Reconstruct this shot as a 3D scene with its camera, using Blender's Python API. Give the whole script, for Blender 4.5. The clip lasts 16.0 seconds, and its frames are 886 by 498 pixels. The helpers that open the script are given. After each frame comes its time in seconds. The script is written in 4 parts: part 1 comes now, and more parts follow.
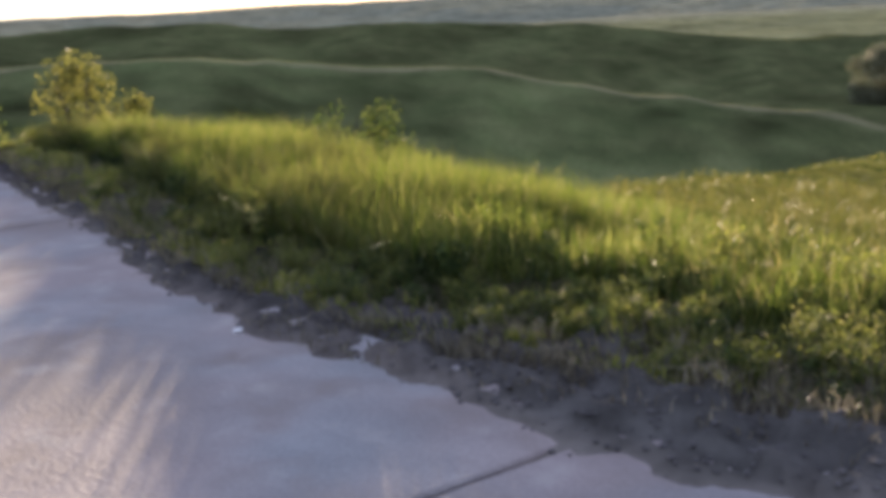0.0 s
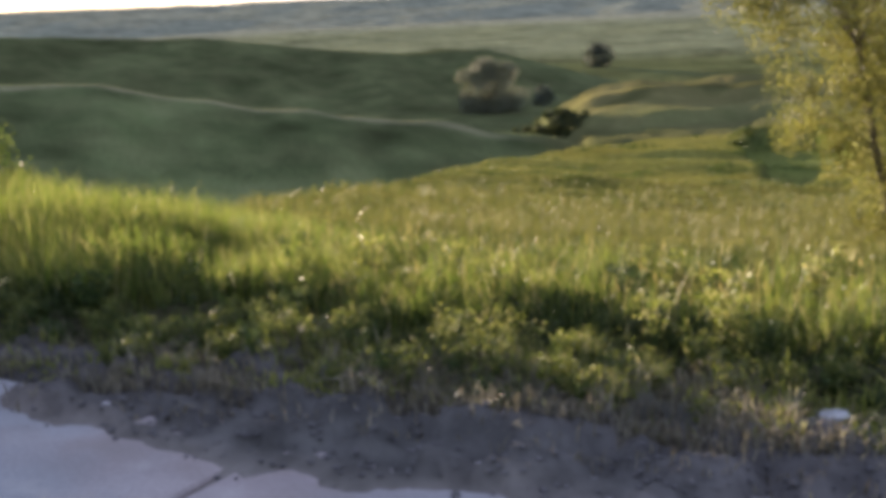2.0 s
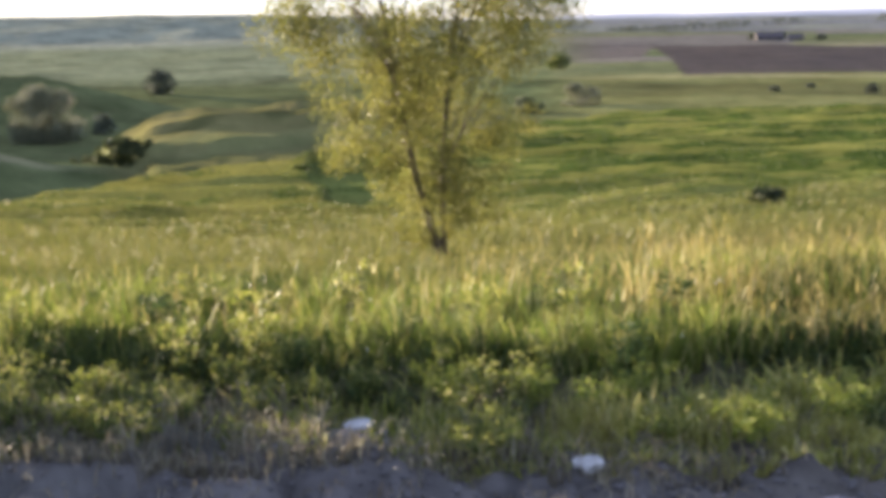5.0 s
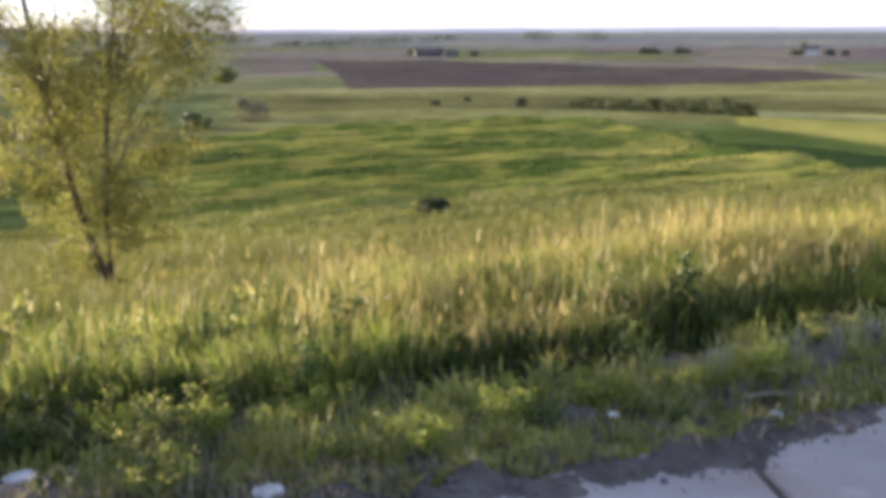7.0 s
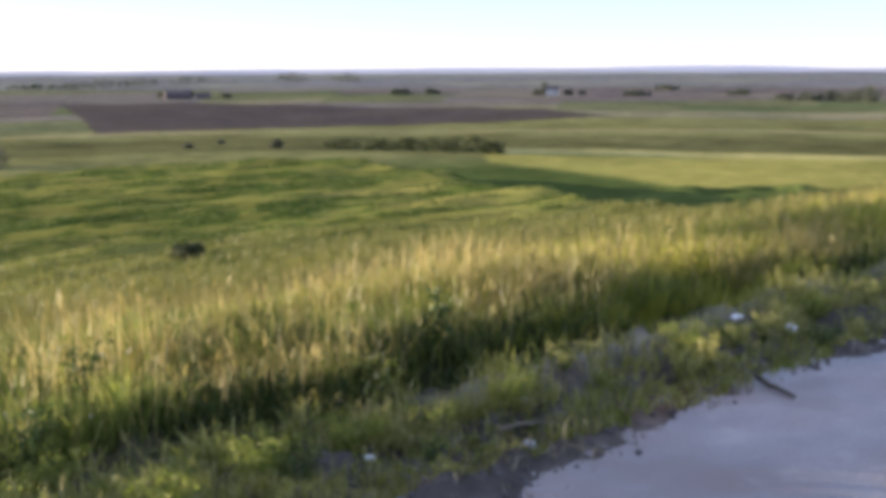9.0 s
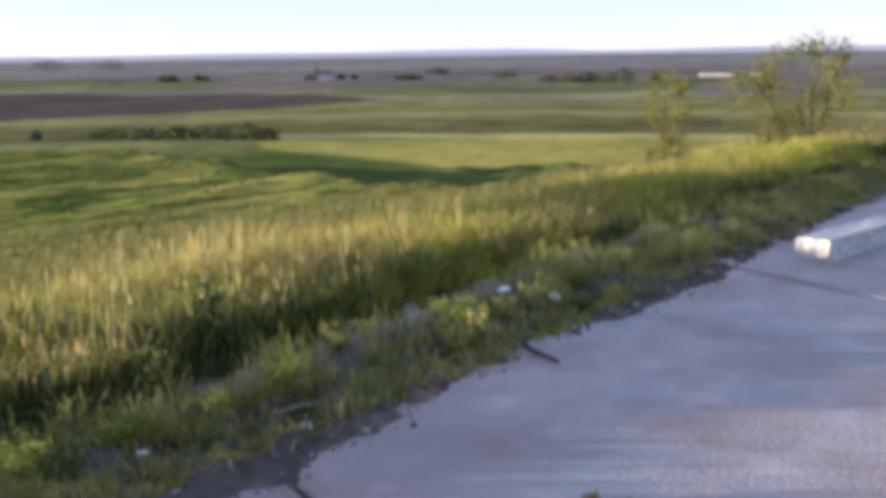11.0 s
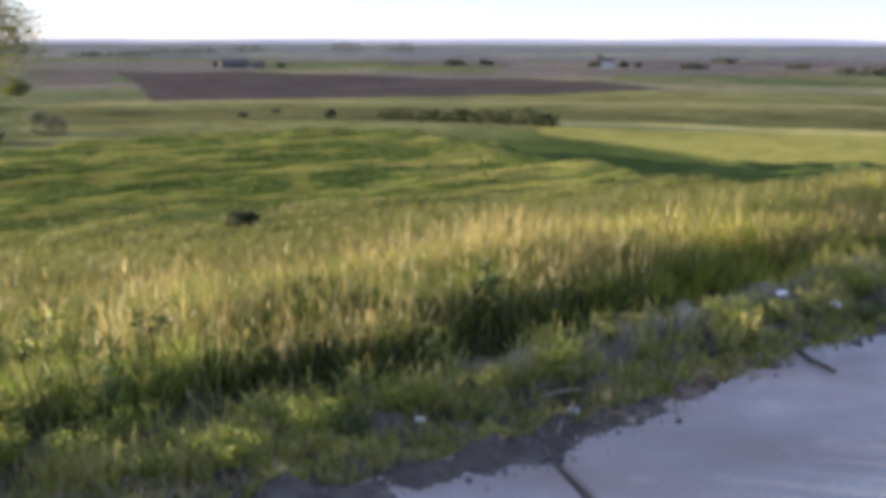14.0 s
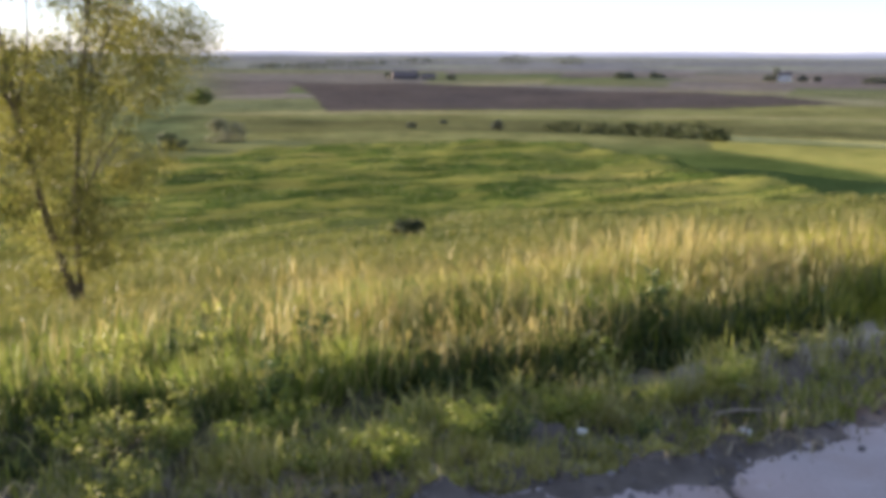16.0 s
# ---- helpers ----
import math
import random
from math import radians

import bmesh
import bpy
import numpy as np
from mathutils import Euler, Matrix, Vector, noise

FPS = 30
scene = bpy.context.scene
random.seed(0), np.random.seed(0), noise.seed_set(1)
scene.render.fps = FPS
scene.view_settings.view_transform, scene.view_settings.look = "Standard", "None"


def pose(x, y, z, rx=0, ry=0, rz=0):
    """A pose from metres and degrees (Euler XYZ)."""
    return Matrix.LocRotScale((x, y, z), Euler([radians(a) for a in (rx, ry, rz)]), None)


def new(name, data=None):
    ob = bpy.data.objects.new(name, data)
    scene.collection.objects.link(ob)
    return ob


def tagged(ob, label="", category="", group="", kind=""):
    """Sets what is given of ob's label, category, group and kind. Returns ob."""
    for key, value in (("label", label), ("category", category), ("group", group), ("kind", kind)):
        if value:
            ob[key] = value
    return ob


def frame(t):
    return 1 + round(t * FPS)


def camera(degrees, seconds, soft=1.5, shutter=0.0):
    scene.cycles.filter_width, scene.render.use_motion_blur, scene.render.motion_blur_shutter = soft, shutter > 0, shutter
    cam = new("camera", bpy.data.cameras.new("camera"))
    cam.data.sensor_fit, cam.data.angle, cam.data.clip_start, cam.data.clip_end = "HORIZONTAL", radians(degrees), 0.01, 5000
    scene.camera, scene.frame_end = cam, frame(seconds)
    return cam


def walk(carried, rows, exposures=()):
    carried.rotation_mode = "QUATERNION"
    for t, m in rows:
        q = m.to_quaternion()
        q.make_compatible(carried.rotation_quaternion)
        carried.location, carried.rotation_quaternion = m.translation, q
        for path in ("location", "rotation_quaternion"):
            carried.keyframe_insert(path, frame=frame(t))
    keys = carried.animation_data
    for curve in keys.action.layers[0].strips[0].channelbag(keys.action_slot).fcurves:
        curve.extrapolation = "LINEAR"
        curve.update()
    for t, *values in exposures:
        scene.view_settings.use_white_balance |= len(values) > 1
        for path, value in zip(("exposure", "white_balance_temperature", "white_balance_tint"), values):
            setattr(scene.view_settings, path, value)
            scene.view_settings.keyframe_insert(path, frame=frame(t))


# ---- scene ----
SKY_STRENGTH, SUN_STRENGTH = 0.11, 2.65
EXPOSURES = [(0.0, 2.64, 7350, 22), (1.5, 2.66, 7200, 21), (2.5, 2.82, 7000, 21), (3.5, 3.04, 6850, 20), (8.0, 2.92, 6800, 19), (9.5, 2.71, 6600, 21), (13.0, 2.65, 6550, 22), (15.0, 2.82, 6750, 19), (16.0, 2.83, 6850, 19)]
cam = camera(45.3, 16.0, soft=5.5, shutter=0.25)
PATH = [
    (0.0, pose(-0.003, -0.000, 1.599, 77.05, 0, 32.54) @ pose(0, 0, 0, 0, 0, -3.01)),
    (0.5, pose(-0.153, 0.009, 1.595, 77.43, 0, 26.96) @ pose(0, 0, 0, 0, 0, -2.06)),
    (1.0, pose(-0.133, 0.014, 1.595, 77.38, 0, 21.94) @ pose(0, 0, 0, 0, 0, -1.83)),
    (1.5, pose(-0.106, 0.010, 1.618, 77.37, 0, 17.00) @ pose(0, 0, 0, 0, 0, -2.10)),
    (2.0, pose(-0.045, -0.048, 1.626, 76.88, 0, 12.49) @ pose(0, 0, 0, 0, 0, -2.50)),
    (2.5, pose(-0.050, -0.075, 1.650, 76.97, 0, 6.86) @ pose(0, 0, 0, 0, 0, -3.45)),
    (3.0, pose(0.015, 0.036, 1.611, 77.06, 0, 2.81) @ pose(0, 0, 0, 0, 0, -3.40)),
    (3.5, pose(0.112, 0.066, 1.595, 77.16, 0, -0.95) @ pose(0, 0, 0, 0, 0, -3.60)),
    (3.7, pose(0.128, 0.085, 1.581, 77.22, 0, -2.16) @ pose(0, 0, 0, 0, 0, -3.47)),
    (5.8, pose(0.233, 0.019, 1.614, 77.87, 0, -16.67) @ pose(0, 0, 0, 0, 0, -0.15)),
    (6.0, pose(0.248, 0.024, 1.626, 77.78, 0, -18.31) @ pose(0, 0, 0, 0, 0, -0.18)),
    (6.5, pose(0.240, 0.021, 1.625, 77.76, 0, -23.85) @ pose(0, 0, 0, 0, 0, -0.65)),
    (7.0, pose(0.200, 0.033, 1.635, 78.18, 0, -28.51) @ pose(0, 0, 0, 0, 0, -0.19)),
    (7.5, pose(0.207, 0.057, 1.627, 78.67, 0, -31.16) @ pose(0, 0, 0, 0, 0, 0.35)),
    (8.0, pose(0.230, 0.094, 1.609, 79.09, 0, -34.55) @ pose(0, 0, 0, 0, 0, 0.71)),
    (8.5, pose(0.254, 0.083, 1.614, 79.30, 0, -37.88) @ pose(0, 0, 0, 0, 0, 0.29)),
    (9.0, pose(0.317, 0.092, 1.616, 80.31, 0, -41.55) @ pose(0, 0, 0, 0, 0, -0.29)),
    (9.5, pose(0.332, 0.085, 1.608, 81.04, 0, -45.67) @ pose(0, 0, 0, 0, 0, -0.50)),
    (10.0, pose(0.328, 0.030, 1.606, 80.25, 0, -48.99) @ pose(0, 0, 0, 0, 0, -1.00)),
    (10.2, pose(0.319, 0.017, 1.611, 80.28, 0, -50.07) @ pose(0, 0, 0, 0, 0, -0.80)),
    (11.2, pose(0.330, 0.040, 1.600, 79.25, 0, -53.80) @ pose(0, 0, 0, 0, 0, -0.80)),
    (12.3, pose(0.347, 0.052, 1.582, 78.09, 0, -51.52) @ pose(0, 0, 0, 0, 0, -0.79)),
    (12.5, pose(0.340, 0.046, 1.580, 78.22, 0, -50.55) @ pose(0, 0, 0, 0, 0, -0.68)),
    (13.0, pose(0.325, 0.035, 1.598, 78.19, 0, -47.01) @ pose(0, 0, 0, 0, 0, -0.67)),
    (13.5, pose(0.272, 0.000, 1.623, 78.42, 0, -42.83) @ pose(0, 0, 0, 0, 0, -0.16)),
    (14.0, pose(0.194, -0.050, 1.651, 78.78, 0, -38.76) @ pose(0, 0, 0, 0, 0, 0.18)),
    (14.5, pose(0.204, -0.037, 1.636, 79.44, 0, -34.83) @ pose(0, 0, 0, 0, 0, 0.12)),
    (15.0, pose(0.199, -0.013, 1.617, 79.70, 0, -31.30) @ pose(0, 0, 0, 0, 0, 0.75)),
    (15.5, pose(0.208, -0.005, 1.608, 79.56, 0, -29.75) @ pose(0, 0, 0, 0, 0, 1.13)),
    (16.0, pose(0.239, 0.033, 1.599, 79.40, 0, -29.82) @ pose(0, 0, 0, 0, 0, 0.30)),
]
walk(cam, PATH, EXPOSURES)

# ---- light: low evening sun behind the hills on one side, clear sky ----
SUN_AZ, SUN_EL = 36.3, 4.55
SUN_DIR = Vector((-math.sin(radians(SUN_AZ)) * math.cos(radians(SUN_EL)),
                  math.cos(radians(SUN_AZ)) * math.cos(radians(SUN_EL)), math.sin(radians(SUN_EL))))
world = bpy.data.worlds.new("evening_sky")
scene.world = world
world.use_nodes = True
wn = world.node_tree.nodes
sky = wn.new("ShaderNodeTexSky")
sky.sky_type, sky.sun_disc = "NISHITA", False
sky.sun_elevation, sky.sun_rotation = radians(SUN_EL), radians(-SUN_AZ)
sky.air_density, sky.dust_density, sky.ozone_density = 0.65, 0.05, 1.3
wn["Background"].inputs["Strength"].default_value = SKY_STRENGTH
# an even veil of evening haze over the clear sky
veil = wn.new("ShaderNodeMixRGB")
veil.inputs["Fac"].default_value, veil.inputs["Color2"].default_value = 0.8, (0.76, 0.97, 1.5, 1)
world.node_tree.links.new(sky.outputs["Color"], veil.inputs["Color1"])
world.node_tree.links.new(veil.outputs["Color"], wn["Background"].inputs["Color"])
lamp = bpy.data.lights.new("sun", "SUN")
lamp.energy, lamp.angle, lamp.color = SUN_STRENGTH, radians(0.53), (1.0, 0.89, 0.66)
sun = new("sun", lamp)
sun.rotation_mode = "QUATERNION"
sun.rotation_quaternion = SUN_DIR.to_track_quat("Z", "Y")


# ---- noise on arrays ----
def hashed(i, j, seed):
    n = (i * 374761393 + j * 668265263 + seed * 974634777) & 0xFFFFFFFF
    n = ((n ^ (n >> 13)) * 1274126177) & 0xFFFFFFFF
    return ((n ^ (n >> 16)) & 0xFFFF) / 65535.0


def value_noise(x, y, seed=0):
    i, j = np.floor(x).astype(np.int64), np.floor(y).astype(np.int64)
    u, v = x - i, y - j
    u, v = u * u * (3 - 2 * u), v * v * (3 - 2 * v)
    a, b = hashed(i, j, seed), hashed(i + 1, j, seed)
    c, d = hashed(i, j + 1, seed), hashed(i + 1, j + 1, seed)
    return (a * (1 - u) + b * u) * (1 - v) + (c * (1 - u) + d * u) * v - 0.5


def fbm(x, y, seed=0, octaves=3):
    return sum(value_noise(x * 2.03 ** k + 17 * k, y * 2.03 ** k - 9 * k, seed + k) * 0.5 ** k for k in range(octaves))


def step(a, b, x):
    t = np.clip((x - a) / (b - a), 0, 1)
    return t * t * (3 - 2 * t)


# ---- the lie of the land ----
EYE = (0.2, 0.0, 1.6)
PLAIN = -18.0


def road_edge(x):
    t = np.clip(3.0 - x, 0, 10.5)
    return 2.9 + 0.027 * t ** 2 + 0.5 * np.maximum(-7.5 - x, 0)


def grass_edge(x):
    return road_edge(x) + 0.28 - 0.1 * step(2.0, 4.0, x) + 0.45 * np.exp(-((x + 0.6) / 2.0) ** 2)


def tall_edge(x):
    return road_edge(x) + 1.05 + 0.1 * step(3.1, 3.9, x) * (1 - step(6, 7.5, x)) - 0.1 * step(7, 9, x) + 0.55 * np.exp(-((x + 0.4) / 2.2) ** 2) + (0.5 - 0.3 * step(2.8, 3.6, x)) * fbm(x / 1.3, x * 0 + 0.7, 19, 2)


def table(a, keys):
    ks = sorted(keys)
    return np.interp(a, [k for k, _ in ks], [v for _, v in ks])


def crest(a, d, dist, keys, front, back):
    """A hill seen from the road: a crest line at a distance, its height from the slope angle at which it stands."""
    top = EYE[2] + dist * np.tan(np.radians(table(a, keys)))
    t = d - dist
    fall = np.where(t < 0, -t * front, t * back)
    return top - np.sqrt(fall ** 2 + 0.6) + 0.77


BANK = ((0, 0), (1.6, 0.0), (3, 0.18), (5, 0.6), (8, 1.15), (11.5, 1.75), (20, 3.3), (40, 5.9), (80, 9.1), (135, 12.3), (200, 15.5), (300, 17.9), (6000, 18.0))
MEADOW_END = ((-95, 24), (-75, 24), (-57, 32), (-50, 48), (-46.7, 80), (-41, 138), (-32, 170), (-24, 168), (-16, 142), (-10, 110),
              (-3, 86), (4.4, 72), (10.5, 54), (17, 34), (25, 17), (32, 14), (60, 17), (95, 17))
HILL_NEAR = ((70, -1.3), (50, -2.0), (40, -2.5), (30, -3.3), (22, -5.2), (13, -6.1), (10, -6.7), (7, -7.3), (2, -9.0), (-5, -12.0))
HILL_MID = ((70, -0.2), (50, -0.3), (43, -0.5), (28, -1.1), (18, -2.2), (10, -2.7), (4, -4.0), (-4, -5.2), (-10, -6.0))
SPUR = ((14, -10.0), (10, -8.6), (7, -6.6), (4.5, -5.2), (1, -4.8), (-4.4, -4.7), (-12, -5.0), (-18, -6.5))
RIDGE = ((80, 0.35), (50, 0.35), (20, 0.35), (-2, 0.25), (-8, 0.0), (-14, -0.4), (-22, -0.9))


def polar(x, y):
    dx, dy = x - EYE[0], y - EYE[1]
    return np.degrees(np.arctan2(-dx, dy)), np.hypot(dx, dy)


def hollow_rim(a, d):
    """1 on the rim of the hollow in the spur, less inside it."""
    return np.hypot((a + 5.9) / 2.9, (d - 68) / 25) + 0.35 * fbm(a / 1.5, d / 9, 23, 3)


def creep(x, y):
    """How far the loose earth creeps over the slabs."""
    return (0.26 * fbm(x * 0.8, y * 0.8, 11, 3) + 0.16 * fbm(x * 4.5, y * 4.5, 14, 4) + 0.22 * np.exp(-((x - 0.6) / 1.3) ** 2)
            + 0.14 * np.exp(-((x - 2.9) / 0.5) ** 2) - 0.2 * np.exp(-((x - 4.3) / 0.8) ** 2) + 0.12 * step(-0.5, -2.0, x))


def land(x, y):
    """Height of the ground."""
    x, y = np.asarray(x, float), np.asarray(y, float)
    a, d = polar(x, y)
    w = y - road_edge(x)
    bank = -np.interp(np.log1p(np.maximum(w, 0)), np.log1p([k for k, _ in BANK]), [v for _, v in BANK])
    end = table(a, MEADOW_END) * (1 + 0.10 * fbm(a / 2.5, a * 0 + 3.3, 5, 2))
    # the slope rolls over into the valley, gently where the side valley opens
    soft = 3.0 + 11.0 * step(-36, -43, a) * step(45, 85, d)
    drop = d - end + 0.55 * (soft - 3.0)
    bank = bank - 0.32 * np.maximum(0.5 * (drop + np.sqrt(drop ** 2 + soft ** 2)) - 0.9, 0)
    # terraces trodden along the slope
    far = step(18, 45, d) * (1 - step(190, 260, d))
    warp = fbm(x / 21, y / 21, 8, 3)
    bank = bank + far * 0.6 * np.abs(np.sin(bank * 3.4 + 5.0 * warp)) * (0.5 + fbm(x / 9, y / 9, 3, 2))
    bank = bank + far * 0.55 * fbm(x / 12, y / 9, 9, 4)
    # the hollow worn into the spur, with a steep rim
    bank = bank - 1.1 * (1 - step(0.78, 1.0, hollow_rim(a, d)))
    z = np.where(w > 0, bank, 0)
    low = PLAIN + 1.6 * fbm(x / 90, y / 90, 1, 3)
    ledge = (d + 7 * fbm(a / 3.5, d / 60, 45, 3)) / 15.0
    ledge = ledge - np.floor(ledge)
    hills = [crest(a, d, 112.0, HILL_NEAR, 0.22, 0.2) + 1.2 * fbm(a / 5, d / 25, 31, 3),
             crest(a, d, 265.0, HILL_MID, 0.16, 0.12) + 2.0 * fbm(a / 5, d / 40, 37, 3),
             crest(a, d, 150.0, SPUR, 0.07, 0.2) + 0.9 * fbm(a / 3, d / 14, 41, 3) + 1.1 * (step(0.0, 0.14, ledge) - ledge),
             crest(a, d, 1500.0, RIDGE, 0.06, 0.02) + 5.0 * fbm(a / 4, d / 200, 43, 3)]
    back = low
    for h in hills:
        back = np.maximum(back, np.where(d > 40, h, -60))
    z = np.where(d > 14, np.maximum(z, back), z)
    # shoulder of loose earth that creeps over the slabs
    shoulder = step(-0.47, 0.18, w + creep(x, y))
    near = 0.115 * shoulder - 0.095
    lump = 0.08 * fbm(x * 2.2, y * 2.2, 12, 3) * step(0.0, 0.5, w) + 0.11 * fbm(x * 7, y * 7, 13, 3) * step(-0.1, 0.3, w + 0.2)
    mound = 0.075 * np.exp(-((w - 0.86 - 0.06 * np.sin(x * 1.1)) / 0.16) ** 2) * step(3.0, 4.2, x)
    flat = near + lump + mound
    return np.where((w > -8.5) & (w <= 0), near, z + np.where(w > 0, flat * (1 - step(12, 25, d)), -0.03))


# ---- helpers for meshes ----
def mesh_from(name, verts, faces_flat, per, material, tints=None):
    """A mesh from arrays: verts (n, 3), corner indices and the number of corners of each face."""
    me = bpy.data.meshes.new(name)
    verts = np.asarray(verts, np.float32)
    flat = np.asarray(faces_flat, np.int32)
    per = np.asarray(per, np.int32)
    me.vertices.add(len(verts))
    me.vertices.foreach_set("co", verts.ravel())
    me.loops.add(len(flat))
    me.loops.foreach_set("vertex_index", flat)
    me.polygons.add(len(per))
    starts = np.concatenate([[0], np.cumsum(per)[:-1]]).astype(np.int32)
    me.polygons.foreach_set("loop_start", starts)
    me.update(calc_edges=True)
    me.materials.append(material)
    if tints is not None:
        layer = me.attributes.new("tint", "FLOAT_COLOR", "POINT")
        layer.data.foreach_set("color", np.concatenate([tints, np.ones((len(tints), 1))], 1).astype(np.float32).ravel())
    return me


def part(name, bm, material, parent=None, label="", smooth=True):
    me = bpy.data.meshes.new(name)
    bm.to_mesh(me)
    bm.free()
    for p in me.polygons:
        p.use_smooth = smooth
    me.materials.append(material)
    ob = new(name, me)
    ob.parent = parent
    if label:
        tagged(ob, label)
    return ob


def box(bm, cx, cy, cz, sx, sy, sz, bevel=0.0, turn=0.0):
    made = bmesh.ops.create_cube(bm, size=1.0, matrix=pose(cx, cy, cz, 0, 0, turn) @ Matrix.Diagonal((sx, sy, sz, 1)))
    if bevel:
        edges = list({e for v in made["verts"] for e in v.link_edges})
        bmesh.ops.bevel(bm, geom=edges, offset=bevel, segments=2, affect="EDGES", profile=0.6)
    return made


def tube(bm, points, radii, sides=8):
    rings = []
    for k, (p, r) in enumerate(zip(points, radii)):
        ahead = Vector(points[min(k + 1, len(points) - 1)]) - Vector(points[max(k - 1, 0)])
        q = ahead.to_track_quat("Z", "Y")
        rings.append([bm.verts.new(Vector(p) + q @ Vector((r * math.cos(6.2832 * s / sides), r * math.sin(6.2832 * s / sides), 0)))
                      for s in range(sides)])
    for a, b in zip(rings, rings[1:]):
        for s in range(sides):
            bm.faces.new((a[s], a[(s + 1) % sides], b[(s + 1) % sides], b[s]))
    bm.faces.new(rings[-1])


# ---- materials ----
def nodes_of(name):
    mat = bpy.data.materials.new(name)
    mat.use_nodes = True
    nt = mat.node_tree
    return mat, nt, nt.nodes["Principled BSDF"], nt.links.new


def noise_node(nt, scale, detail=4.0, coord="Object", stretch=None):
    tc = nt.nodes.new("ShaderNodeTexCoord")
    n = nt.nodes.new("ShaderNodeTexNoise")
    n.inputs["Scale"].default_value, n.inputs["Detail"].default_value = scale, detail
    if stretch:
        mp = nt.nodes.new("ShaderNodeMapping")
        mp.inputs["Scale"].default_value = stretch
        nt.links.new(tc.outputs[coord], mp.inputs["Vector"])
        nt.links.new(mp.outputs["Vector"], n.inputs["Vector"])
    else:
        nt.links.new(tc.outputs[coord], n.inputs["Vector"])
    return n.outputs["Fac"]


def ramp_node(nt, fac, stops):
    r = nt.nodes.new("ShaderNodeValToRGB")
    while len(r.color_ramp.elements) < len(stops):
        r.color_ramp.elements.new(0.5)
    for e, (p, c) in zip(r.color_ramp.elements, stops):
        e.position, e.color = p, (*c, 1)
    nt.links.new(fac, r.inputs["Fac"])
    return r.outputs["Color"]


def mix_node(nt, kind, fac, a, b):
    m = nt.nodes.new("ShaderNodeMix")
    m.data_type, m.blend_type = "RGBA", kind
    if isinstance(fac, float):
        m.inputs["Factor"].default_value = fac
    else:
        nt.links.new(fac, m.inputs["Factor"])
    for key, v in (("A", a), ("B", b)):
        sock = [s for s in m.inputs if s.name == key and s.type == "RGBA"][0]
        if isinstance(v, tuple):
            sock.default_value = (*v, 1)
        else:
            nt.links.new(v, sock)
    return [s for s in m.outputs if s.type == "RGBA"][0]


def bump_node(nt, height, strength, distance):
    b = nt.nodes.new("ShaderNodeBump")
    b.inputs["Strength"].default_value, b.inputs["Distance"].default_value = strength, distance
    nt.links.new(height, b.inputs["Height"])
    return b.outputs["Normal"]


def ground_material():
    mat, nt, bsdf, link = nodes_of("ground_earth_and_grass")
    at = nt.nodes.new("ShaderNodeAttribute")
    at.attribute_name = "tint"
    fine = ramp_node(nt, noise_node(nt, 5.0, 8), [(0.25, (0.55, 0.55, 0.55)), (0.75, (1.35, 1.35, 1.35))])
    broad = ramp_node(nt, noise_node(nt, 0.22, 6), [(0.3, (0.78, 0.84, 0.75)), (0.7, (1.2, 1.14, 1.1))])
    c = mix_node(nt, "MULTIPLY", 1.0, at.outputs["Color"], fine)
    c = mix_node(nt, "MULTIPLY", 1.0, c, broad)
    link(c, bsdf.inputs["Base Color"])
    bsdf.inputs["Roughness"].default_value = 0.95
    bsdf.inputs["Specular IOR Level"].default_value = 0.0
    link(bump_node(nt, noise_node(nt, 9.0, 8), 0.9, 0.06), bsdf.inputs["Normal"])
    return mat


